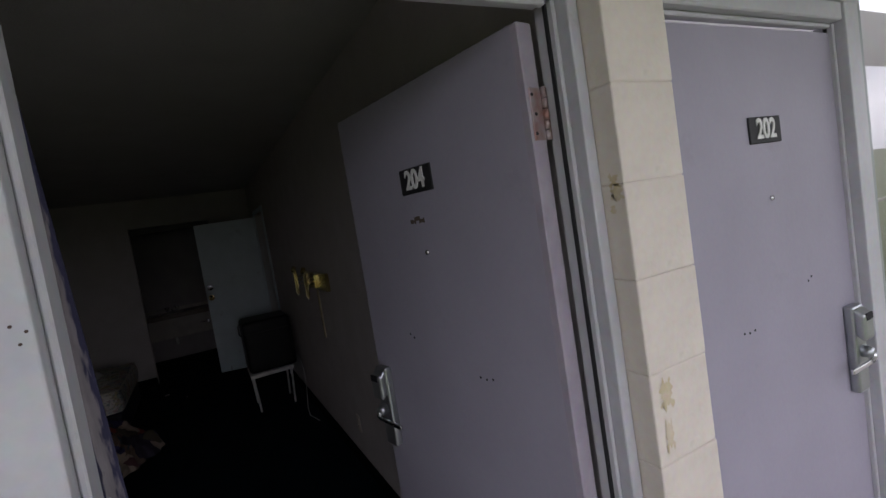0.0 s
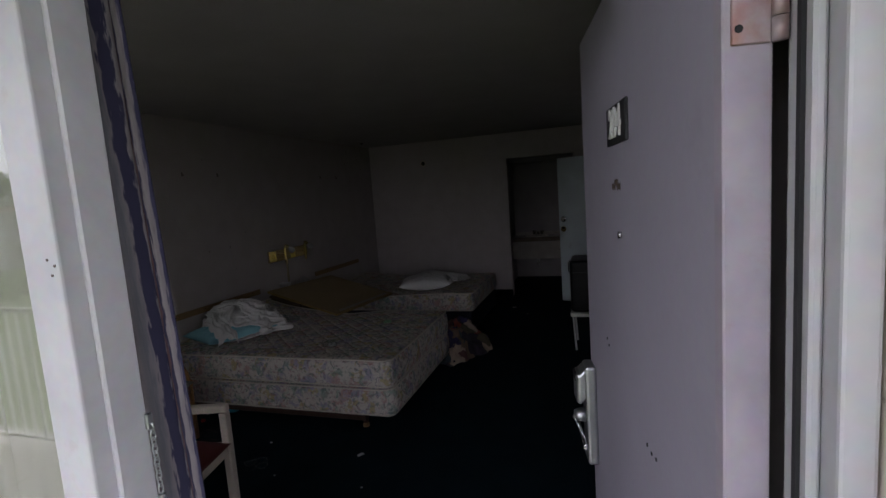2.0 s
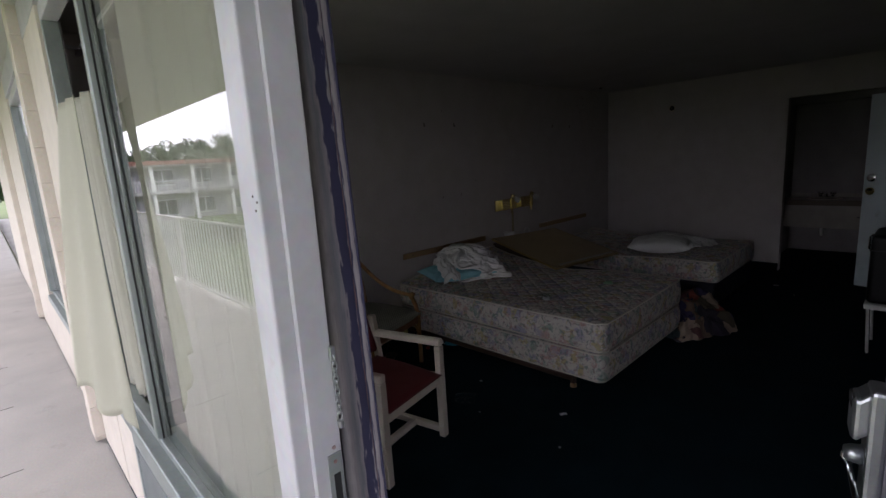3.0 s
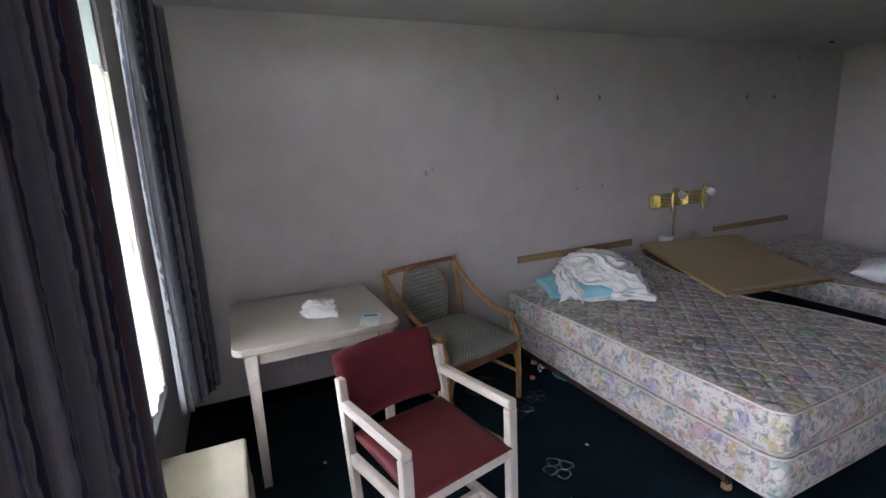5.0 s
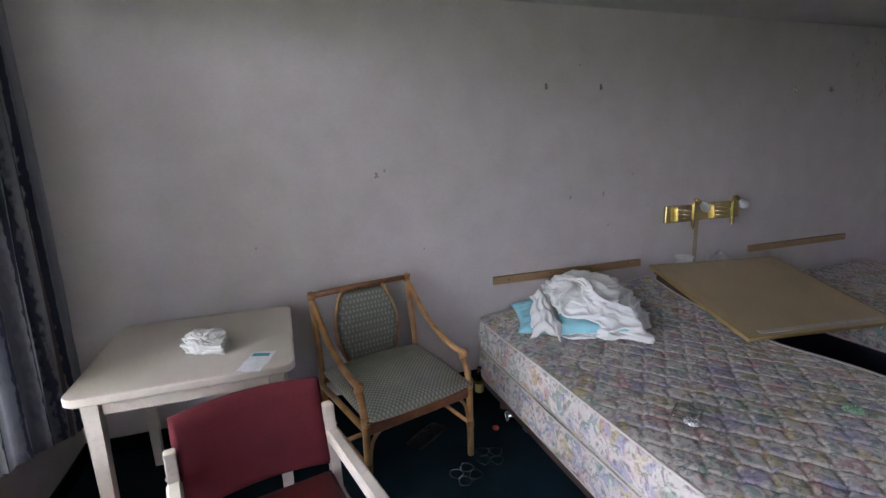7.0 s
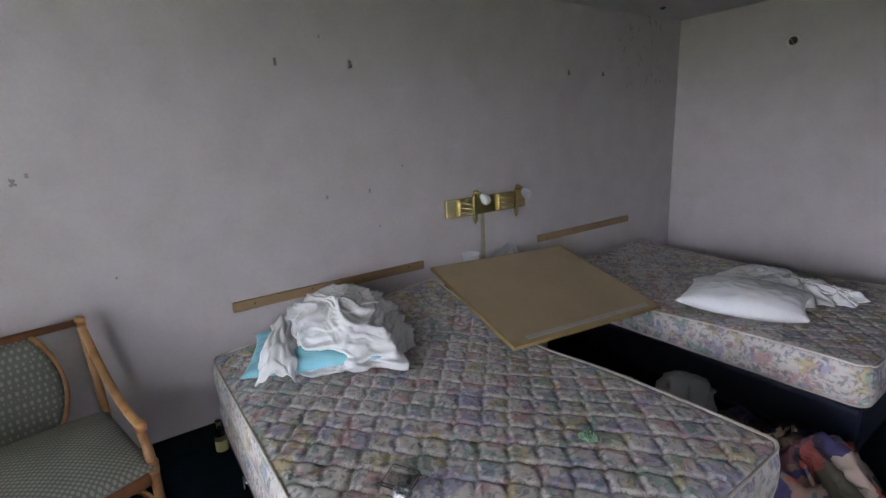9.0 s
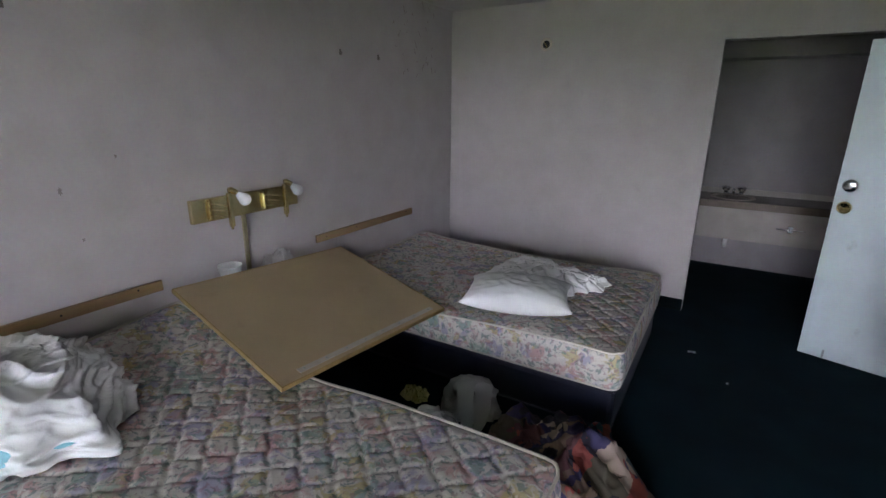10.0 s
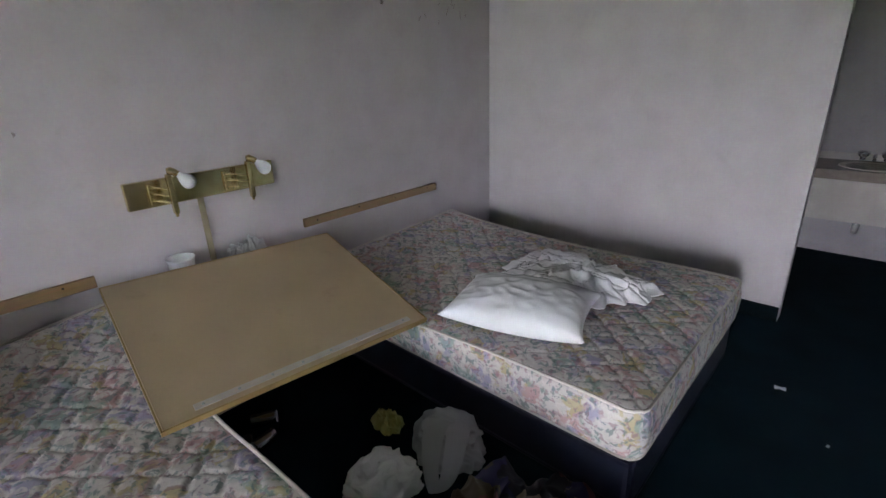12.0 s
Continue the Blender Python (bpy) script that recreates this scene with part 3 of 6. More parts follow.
DX0, DX1 = 0.02, 0.930                              # front door opening

tagged(part("floor", boxes((XW - 0.2, YF, -0.12, XE + 0.2, 9.4, 0.0)), M_CARPET), "dark teal worn carpet across the motel room", "floor", kind="structure")
tagged(part("ceiling", boxes((XW - 0.2, YF + 0.1, ZC, XE + 0.2, 9.4, ZC + 0.12)), M_CEIL), "off-white textured flat ceiling", "ceiling", kind="structure")
tagged(part("wall_west", boxes((XW - 0.2, YF + 0.005, 0, XW, 9.4, ZC)), M_WALLPAPER), "pale lilac-grey papered wall behind the beds", "wall", kind="structure")
tagged(part("wall_east", boxes((XE, YS, 0, XE + 0.18, CY0, ZC), (XE, CY0, 2.06, XE + 0.18, CY1, ZC), (XE, CY1, 0, XE + 0.18, 9.4, ZC)), M_WALLPAPER), "pale lilac-grey papered wall with a connecting door", "wall", kind="structure")
tagged(part("wall_north", boxes((XW, YN, 0, AX0, YN + 0.12, ZC), (AX0, YN, AZ, AX1, YN + 0.12, ZC), (AX1, YN, 0, XE, YN + 0.12, ZC)), M_WALLPAPER), "pale grey papered back wall with an alcove opening", "wall", kind="structure")
tagged(part("wall_alcove", boxes((XW, 9.22, 0, XE, 9.36, ZC), (-0.86, YN + 0.12, 0, -0.76, 9.22, ZC)), M_ALCOVE_SHADED), "wall of the wash alcove, shade put into its grey", "wall", kind="structure")
tagged(part("alcove_bulkhead", boxes((-0.76, 8.9, 2.105, XE, 9.215, ZC)), M_ALCOVE_SHADED), "boxed bulkhead over the wash basin counter", "bulkhead", kind="structure")
tagged(part("wall_south", boxes((XW, YF + 0.02, 0, WX0, YS, ZC), (WX0, YF + 0.02, 0, WX1, YS, WZ - 0.06), (WX0, YF + 0.02, ZW + 0.04, WX1, YS, ZC), (WX1, YF + 0.02, ZH + 0.06, DX1 + 0.06, YS, ZC), (DX1 + 0.06, YF + 0.02, 0, XE + 0.27, YS, ZC)), M_WALLPAPER), "papered front wall round the window and door", "wall", kind="structure")
for x0, y0, x1, y1 in ((XW, 2.2, XW + 0.012, YN), (XW, YS, XW + 0.012, 2.2), (XW + 0.012, YN - 0.012, AX0 - 0.002, YN), (AX1 + 0.002, YN - 0.012, XE - 0.012, YN), (XE - 0.012, YS, XE, CY0 - 0.06), (XE - 0.012, CY1 + 0.06, XE, YN), (XW + 0.012, YS, WX0 + 0.5, YS + 0.012)):
    tagged(part("baseboard", boxes((x0, y0, 0, x1, y1, 0.10), bevel=0.003), M_BASE), "dark teal carpet base strip along the wall", "baseboard", kind="structure")


# ---- doors ----
def digits(text, size, material, parent, m):
    """Raised characters, as a mesh, in the xz plane facing -y before m."""
    cu = bpy.data.curves.new("digits", 'FONT')
    cu.body, cu.size, cu.extrude, cu.align_x, cu.align_y, cu.offset = text, size, 0.0015, 'CENTER', 'CENTER', 0.0018
    tmp = bpy.data.objects.new("digits_tmp", cu)
    scene.collection.objects.link(tmp)
    me = bpy.data.meshes.new_from_object(tmp.evaluated_get(bpy.context.evaluated_depsgraph_get()))
    bpy.data.objects.remove(tmp)
    me.transform(m @ pose(0, 0, 0, 90, 0, 0))
    me.materials.clear(); me.materials.append(material)
    ob = new("digits", me)
    ob.parent = parent
    ob["label"] = "white numerals " + text
    return ob


def lock(parent, x, y0, s, toward):
    """Card lock with a rounded head, a thumb boss and a flat lever. s: side it stands out to; toward: lever's way."""
    def slab(x0, a, z0, x1, b, z1, bevel, seg=2):
        return boxes((x0, min(y0 + s * a, y0 + s * b), z0, x1, max(y0 + s * a, y0 + s * b), z1), bevel=bevel, seg=seg)
    b = part("lock_case", slab(x - 0.036, 0, 0.855, x + 0.036, 0.03, 1.145, 0.008), M_STEEL, parent, "brushed steel card lock")
    head = slab(x - 0.031, 0.02, 1.045, x + 0.033, 0.056, 1.138, 0.012, 3)
    for v in head.verts:
        if (v.co.y - y0) * s > 0.04:
            v.co.z -= 0.012
    part("card_reader", head, M_STEEL, b, "steel card reader head")
    part("reader_slot", slab(x - 0.02, 0.05, 1.10, x + 0.024, 0.0572, 1.122, 0.001, 1), M_DARK, b, "black reader slot")
    part("boss", sweep([(x, y0 + s * 0.028, 0.992), (x, y0 + s * 0.05, 0.992), (x, y0 + s * 0.06, 0.992)], [0.021, 0.018, 0.013], 14), M_STEEL, b, smooth=True)
    lv = part("lever", slab(min(x - toward * 0.012, x + toward * 0.125), 0.044, 0.952, max(x - toward * 0.012, x + toward * 0.125), 0.054, 0.968, 0.003), M_CHROME, b, "flat chrome lever")
    part("lever_neck", sweep([(x, y0 + s * 0.055, 0.99), (x - toward * 0.006, y0 + s * 0.058, 0.975), (x - toward * 0.004, y0 + s * 0.05, 0.96)], 0.008, 10), M_CHROME, lv, smooth=True)


def room_door(number, s, name, label, m, toward):
    """A flush lilac steel door, hinge at the origin, leaf along +x, outer face on the s side of y."""
    d = thing(name, label, "door", m, kind="structure")
    W, T, H = 0.875, 0.044, 2.03
    part("leaf", boxes((0.006, -T / 2, 0.008, W, T / 2, H), bevel=0.002), M_DOOR, d)
    part("edge_strip", boxes((0.0, -T / 2 - 0.0015, 0.008, 0.022, T / 2 + 0.0015, H - 0.002), bevel=0.002), M_EDGE, d, "worn mauve edge strip")
    yo = s * T / 2
    pl = part("number_plate", boxes((0.45 - 0.078, min(yo, yo + s * 0.006), 1.722 - (s < 0) * 0.018, 0.45 + 0.078, max(yo, yo + s * 0.006), 1.797 - (s < 0) * 0.018), bevel=0.002), M_PLATE, d, "black number plate")
    digits(number, 0.078, M_NUM, pl, pose(0.45, yo + s * 0.0075, 1.76 - (s < 0) * 0.018, 0, 0, 180 if s > 0 else 0) @ Matrix.Diagonal((0.82, 1, 1, 1)))
    part("peephole", sweep([(0.45, yo, 1.545), (0.45, yo + s * 0.006, 1.545)], 0.007, 12), M_CHROME, d, smooth=True)
    lock(d, W - 0.055, yo, s, toward)
    for z in (0.25, 1.83) if s > 0 else ():
        h = part("hinge", boxes((-0.0035, -T / 2 + 0.002, z - 0.057, 0.001, T / 2 - 0.006, z + 0.057), bevel=0.001), M_HINGE, d, "worn painted steel hinge")
        for q in range(5):
            part("knuckle", sweep([(-0.006, -T / 2 - 0.004, z - 0.057 + q * 0.0232), (-0.006, -T / 2 - 0.004, z - 0.0355 + q * 0.0232)], 0.0075, 10), M_HINGE, h, smooth=True)
        for k in (-0.042, 0.0, 0.042):
            part("screw", sweep([(-0.003, 0.004 + (k and 0.006), z + k), (-0.0045, 0.004 + (k and 0.006), z + k)], 0.004, 8), M_DARK, h)
    for k in range(3) if s > 0 else ():
        bmc = sheet(10, 10, lambda a, b: Vector((0.455 + 0.022 * k + (a - 0.5) * (0.03 + 0.01 * noise.noise(Vector((b * 4, k, 1)))), yo + s * 0.0012, 1.64 + 0.008 * (k % 2) + (b - 0.5) * (0.012 + 0.012 * noise.noise(Vector((a * 4, k, 3)))))))
        part("paint_chip", bmc, M_BARK, d, "brown bared paint chip")
    for k, (cx, cz) in enumerate(((0.30, 1.19), (0.275, 1.188), (0.25, 1.192), (0.62, 1.28), (0.60, 1.27))):
        part("screw_hole", sweep([(cx, yo, cz), (cx, yo + s * 0.0012, cz)], 0.0035, 8), M_DARK, d)
    return d


room_door("204", 1, "door_1", "lilac-grey steel door 204 standing open against the wall", pose(0.895, 0.905, 0, 0, 0, 100.5), -1)
room_door("202", -1, "door_2", "closed lilac-grey steel door 202 with a card lock", pose(1.225, 0.885, 0), -1)


def steel_frame(name, x0, x1, head, label, faces):
    """Pressed-steel door frame: a face, a step and a rebate on each jamb, and a head."""
    f = thing(name, label, "door frame", kind="structure")
    for inner, sgn, w in ((x0, -1, faces[0]), (x1, 1, faces[1])):
        a, b = sorted((inner + sgn * 0.012, inner + sgn * (0.012 + w)))
        part("jamb", boxes((a, YF, 0, b, YS - 0.002, ZC), bevel=0.004, seg=2), M_FRAME, f)
        a, b = sorted((inner, inner + sgn * 0.011))
        part("jamb_step", boxes((a, YF + 0.030, 0, b, YS, head), bevel=0.003), M_FRAME, f)
        a, b = sorted((inner - sgn * 0.004, inner + sgn * 0.0))
        if sgn > 0:
            part("seal", boxes((a, YF + 0.046, 0, b, YF + 0.056, head - 0.004)), M_DARK, f, "black rubber seal")
    part("head", boxes((x0 + 0.002, YF + 0.002, head, x1 - 0.002, YS - 0.002, head + 0.055), bevel=0.004), M_FRAME, f)
    part("head_stop", boxes((x0 + 0.016, YF + 0.03, head - 0.014, x1 - 0.016, YF + 0.048, head - 0.001), bevel=0.003), M_FRAME, f)
    return f


fr = steel_frame("door_frame", DX0, DX1, ZH, "white painted steel frame round the open doorway", (0.076, 0.03))
for k, (x, z) in enumerate(((-0.014, 1.595), (-0.008, 1.572), (0.0, 1.586))):
    part("screw_hole", sweep([(x, YF + 0.002, z), (x, YF - 0.001, z)], 0.0022, 8), M_IRON, fr)
part("strike_plate", boxes((DX0 - 0.001, YF + 0.058, 0.95, DX0 + 0.003, YF + 0.086, 1.115)), M_SILL, fr, "steel strike plate")
part("strike_hole", boxes((DX0 + 0.003, YF + 0.066, 0.975, DX0 + 0.0036, YF + 0.080, 1.075)), M_DARK, fr)
for z in (0.958, 1.10, 1.128):
    part("plate_screw", sweep([(DX0 + 0.0025, YF + 0.072, z), (DX0 + 0.004, YF + 0.072, z)], 0.004, 8), M_HINGE, fr)
steel_frame("door_frame", 1.215, 2.10, ZH, "white painted steel frame round a closed door", (0.03, 0.09))


# security chain on the jamb
ch = thing("security_chain", "thin steel security chain hanging on the jamb", "chain", pose(DX0 + 0.003, YF + 0.088, 1.325))
part("keeper", boxes((-0.003, -0.006, -0.032, 0.005, 0.006, -0.004), bevel=0.002), M_STEEL, ch)
for k in range(10):
    a = k * 90
    ring = [(0.006 + 0.0045 * math.cos(q) * math.cos(radians(a)), 0.0045 * math.cos(q) * math.sin(radians(a)), -0.012 * k - 0.03 + 0.009 * math.sin(q)) for q in [2 * math.pi * j / 10 for j in range(10)]]
    part("chain_link", sweep(ring, 0.0013, 5, closed=True), M_STEEL, ch)
part("chain_end", sweep([(0.006, 0, -0.147), (0.006, 0, -0.160)], 0.006, 10), M_STEEL, ch)

# connecting door, white, ajar
cd = thing("door_3", "white painted connecting door standing ajar, scuffed", "door", pose(XE - 0.022, CY1 - 0.015, 0, 0, 0, 164.0), kind="structure")
part("leaf", boxes((0.0, -0.02, 0.012, 0.765, 0.02, 2.035), bevel=0.002), M_WHITEDOOR, cd)
part("deadbolt", moved(lathe([(0.042, 0), (0.042, 0.007), (0.034, 0.014), (0.012, 0.015)]), pose(0.70, 0.02, 1.185, -90, 0, 0)), M_CHROME, cd, "chrome deadbolt plate", smooth=True)
part("knob_rosette", moved(lathe([(0.039, 0), (0.039, 0.006), (0.028, 0.010), (0.026, 0.004), (0.012, 0.006), (0.010, 0.002)]), pose(0.705, 0.02, 1.045, -90, 0, 0)), M_BRASS, cd, "brass rosette with no knob", smooth=True)
for z in (1.185, 1.045):
    part("latch_plate", boxes((0.7645, -0.013, z - 0.03, 0.767, 0.013, z + 0.03)), M_HINGE, cd)
part("foot_bolt", boxes((0.62, 0.0195, 0.012, 0.632, 0.026, 0.075), bevel=0.002), M_STEEL, cd)
tf = thing("door_frame", "white painted frame of the connecting door", "door frame", kind="structure")
part("jamb", boxes((XE - 0.016, CY1, 0, XE + 0.18, CY1 + 0.055, 2.06), bevel=0.004), M_WHITEDOOR, tf)
part("jamb", boxes((XE - 0.016, CY0 - 0.055, 0, XE + 0.18, CY0, 2.06), bevel=0.004), M_WHITEDOOR, tf)
part("head", boxes((XE - 0.016, CY0 - 0.055, 2.06, XE + 0.18, CY1 + 0.055, 2.115), bevel=0.004), M_WHITEDOOR, tf)
tagged(part("door_4", boxes((XE + 0.12, CY0, 0.01, XE + 0.16, CY1, 2.058), bevel=0.002), M_WHITEDOOR), "closed white inner connecting door", "door", kind="structure")


# ---- front window ----
def front_window(name, x0, x1, mid, panes, label):
    w = thing(name, label, "window", kind="structure")
    y0, y1 = YF + 0.012, YS - 0.012
    part("sill", boxes((x0, YF - 0.012, WZ - 0.06, x1, YS + 0.012, WZ), bevel=0.004), M_SILL, w, "grey aluminium sill")
    part("frame_bottom", boxes((x0, y0 + 0.02, WZ, x1, y1, WZ + 0.035), bevel=0.003), M_SILL, w)
    part("frame_top", boxes((x0, y0, ZW - 0.03, x1, y1, ZW + 0.04), bevel=0.003), M_FRAME, w)
    for a, b in ((x0, x0 + 0.04), (x1 - 0.012, x1), (mid - 0.022, mid + 0.022)):
        part("frame_post", boxes((a, y0 + (0.0 if a != mid - 0.022 else 0.012), WZ + 0.035, b, y1, ZW - 0.03), bevel=0.003), M_SILL, w)
    for a, b in ((mid - 0.03, mid - 0.022), (mid + 0.022, mid + 0.03)):
        part("gasket", boxes((a, y0 + 0.03, WZ + 0.035, b, y1 - 0.03, ZW - 0.03)), M_DARK, w, "black glazing gasket")
    for a, b in panes:
        g = part("pane", boxes((a, YF + 0.058, WZ + 0.037, b, YF + 0.063, ZW - 0.032)), M_GLASS, w, "clear glass pane")
        g.visible_shadow = False
    return w


WM = -1.335
front_window("window_1", WX0, WX1, WM, [(WM + 0.024, WX1 - 0.012)], "large front window with one pane gone")
front_window("window_2", 2.21, 4.3, 3.2, [(2.25, 3.178), (3.222, 4.288)], "front window of the next room")
front_window("window_3", -5.25, -3.2, -4.0, [(-5.21, -4.022), (-3.978, -3.212)], "front window of the room beyond")


def curtain(name, label, x0, x1, y, z0, z1, pitch, depth, seed, material, parent_label="", slant=0.0, gather=1.0, thick=0.003, skew=0.0, hem=0.0):
    """A hanging curtain from x0 to x1, pleated; slant moves the foot sideways, gather narrows the foot."""
    n = max(24, int(abs(x1 - x0) / pitch * 14))
    off = seed * 9.1

    def at(s, t):
        k = t
        wob = noise.noise(Vector((s * 5 + off, t * 1.2, 0.3)))
        xx = x0 + (x1 - x0) * (0.5 + (s - 0.5) * (1 + (gather - 1) * (1 - t))) + slant * (1 - t)
        ph = s * abs(x1 - x0) / pitch * 2 * math.pi + wob * 1.6
        amp = depth * (0.75 + 0.4 * noise.noise(Vector((s * 9 + off, t * 0.8, 2))))
        yy = y + skew * (1 - s) + amp * math.sin(ph) + depth * 0.35 * math.sin(2.3 * ph + off) + 0.01 * wob
        return Vector((xx + 0.25 * pitch * math.cos(ph) * 0.5, yy, z0 + hem * s * (1 - t) + (z1 - z0) * k + (0.012 * math.sin(ph) if t == 0 else 0)))
    L = abs(x1 - x0) * 2.03
    ob = part(name, sheet(n, 40, at, lambda s, t: (s * L + 0.03, t * (z1 - z0))), material, None, smooth=True)
    tagged(ob, label, "curtain")
    return thicken(ob, thick)


curtain("curtain", "dark striped curtain drawn across the window by the door", -1.16, 0.0, 0.985, 0.40, 2.33, 0.135, 0.018, 1.0, M_CURTAIN, slant=0.08, skew=0.045)
curtain("curtain", "dark striped curtain bunched in the window corner", -2.38, -2.0, 1.0, 0.41, 2.36, 0.085, 0.034, 2.0, M_CURTAIN_LIT, slant=0.03, gather=1.42, skew=0.115, hem=0.12)
curtain("sheer_curtain", "white sheer curtain hanging in the paneless window", -2.08, -1.78, 0.905, 0.62, 2.02, 0.085, 0.018, 3.0, M_SHEER, thick=0.001)
curtain("lining_curtain", "cream lining curtain hanging close behind the glass", -1.27, -0.085, 0.942, 0.46, 2.33, 0.16, 0.014, 5.0, M_LINING, thick=0.001)
rod = thing("curtain_rod", "white metal curtain track above the window", "curtain rod")
part("track", boxes((-2.66, 1.015, 2.335, 0.02, 1.045, 2.36), bevel=0.003), M_FRAME, rod)
for x in (-2.5, -1.3, -0.1):
    part("bracket", boxes((x - 0.012, YS, 2.338, x + 0.012, 1.02, 2.352)), M_FRAME, rod)
# sheer blown out over the sill
sh = part("sheer_curtain", sheet(36, 36, lambda s, t: Vector((WM - 0.03 - 0.27 * s, YF - 0.022 - s * (0.015 + 0.12 * (1 - t) ** 0.8) - 0.016 * math.sin(s * 13 + 2.2 * t) * (1 - 0.6 * t), 0.66 + 1.28 * t + 0.14 * s * (1 - t) + 0.03 * math.sin(s * 9) * (1 - t)))), M_VOILE, smooth=True)
tagged(sh, "cream sheer curtain hanging out through the missing pane", "curtain")
thicken(sh, 0.001)

# wall air conditioner
ac = thing("air_conditioner", "beige enamel air conditioner under the window", "air conditioner", pose(-1.2, YS, 0))
part("case", boxes((-0.54, 0.0, 0.09, 0.54, 0.33, 0.445), bevel=0.012, seg=2), M_ACBEIGE, ac)
part("plinth", boxes((-0.52, 0.0, 0.0, 0.52, 0.25, 0.09)), M_DARK, ac, "dark plinth")
for k in range(9):
    part("slat", boxes((-0.50, 0.328, 0.14 + k * 0.017, 0.28, 0.336, 0.148 + k * 0.017)), M_ACBEIGE, ac)
part("grille_frame", boxes((0.32, 0.326, 0.13, 0.50, 0.334, 0.30), bevel=0.002), M_ACBEIGE, ac)
for k in range(14):
    part("end_vent", boxes((-0.5425, 0.20, 0.14 + k * 0.02, -0.538, 0.262, 0.148 + k * 0.02)), M_DARK, ac)
og = thing("vent_grille", "grey louvred vent grille below the window outside", "grille", pose(-1.2, YF + 0.02, 0))
part("grille_frame", boxes((-0.56, -0.02, 0.06, 0.56, 0.0, 0.10), (-0.56, -0.02, 0.44, 0.56, 0.0, 0.48), (-0.56, -0.02, 0.10, -0.52, 0, 0.44), (0.52, -0.02, 0.10, 0.56, 0, 0.44)), M_SILL, og)
for k in range(14):
    part("slat", moved(boxes((-0.52, -0.001, -0.010, 0.52, 0.001, 0.010)), pose(0, -0.012, 0.115 + k * 0.024, 40, 0, 0)), M_SILL, og)

# ---- front of the building and walkway ----
tagged(part("wall_front_panel", boxes((-5.25, YF - 0.004, ZW + 0.042, WX1 - 0.002, YF + 0.085, 2.62), (WX1 + 0.078, YF - 0.002, ZH + 0.055, 2.205, YF + 0.085, 2.62), (2.207, YF - 0.004, ZW + 0.042, 4.3, YF + 0.085, 2.62)), M_FRAME), "white painted panel above doors and windows", "wall", kind="structure")
for k, bx0 in enumerate(((-2.85, YF, 0, WX0 - 0.002, YF + 0.085, 2.618), (WX0, YF + 0.004, 0.485, WX1 - 0.002, YF + 0.085, WZ - 0.062), (WX0, YF + 0.002, 0, -1.765, YF + 0.085, 0.483), (-0.635, YF + 0.002, 0, WX1 - 0.002, YF + 0.085, 0.483), (-3.2, YF + 0.06, 0, -3.05, YF + 0.16, 2.618), (-5.25, YF, 0, -3.202, YF + 0.085, WZ - 0.062), (2.212, YF, 0, 4.3, YF + 0.085, WZ - 0.062), (4.302, YF, 0, 12, YF + 0.085, 2.618), (-12, YF, 0, -5.252, YF + 0.085, 2.618)), 1):
    tagged(part("wall_front_%d" % k, boxes(bx0), M_BLOCK), "cream painted block wall of the front", "wall", kind="structure")
tagged(part("walkway", boxes((-40, -1.02, -0.22, 14, YF, -0.02)), M_CONCRETE), "worn pale concrete upstairs walkway", "walkway", kind="structure")
tagged(part("walkway_soffit", boxes((-40, -1.05, 2.62, 14, YF + 0.085, 2.80)), M_SOFFIT), "pale painted soffit over the walkway", "soffit", kind="structure")
tagged(part("wall_back_rooms", boxes((XE + 0.2, 2.0, -2.6, 14, 9.4, 2.8), (-40, 2.0, -2.6, XW - 0.22, 9.4, 2.8), (-40, YF + 0.085, -2.6, 14, 9.4, -0.23)), M_FARWALL), "plain walls of the neighbouring rooms", "wall", kind="structure")
for k in range(6):
    part("crack", sweep([(-5.2 + k * 1.15 + 0.05 * noise.noise(Vector((k, j * 0.7, 0))), -0.95 + 0.34 * j, -0.0195) for j in range(5)], 0.0022, 4), M_DARK, bpy.data.objects["walkway"])


def pier(x0, name_label):
    """A stack of painted concrete blocks with recessed joints."""
    p = thing("block_pier", name_label, "pier", kind="structure")
    part("core", boxes((x0 + 0.003, 0.7675, 0, x0 + 0.185, YF + 0.12, 2.62)), M_MORTAR, p)
    me = None
    for k in range(13):
        z0 = 0.028 + 0.203 * k
        if me is None:
            ob = part("block", boxes((0, 0, 0, 0.19, 0.16, 0.2022), bevel=0.004, seg=2), M_BLOCK, p)
            me = ob.data
        else:
            ob = new("block", me); ob.parent = p
        ob.location = (x0, 0.765, z0 )
        ob.rotation_euler = (0, 0, radians(0.4 * math.sin(k * 2.7)))
    return p


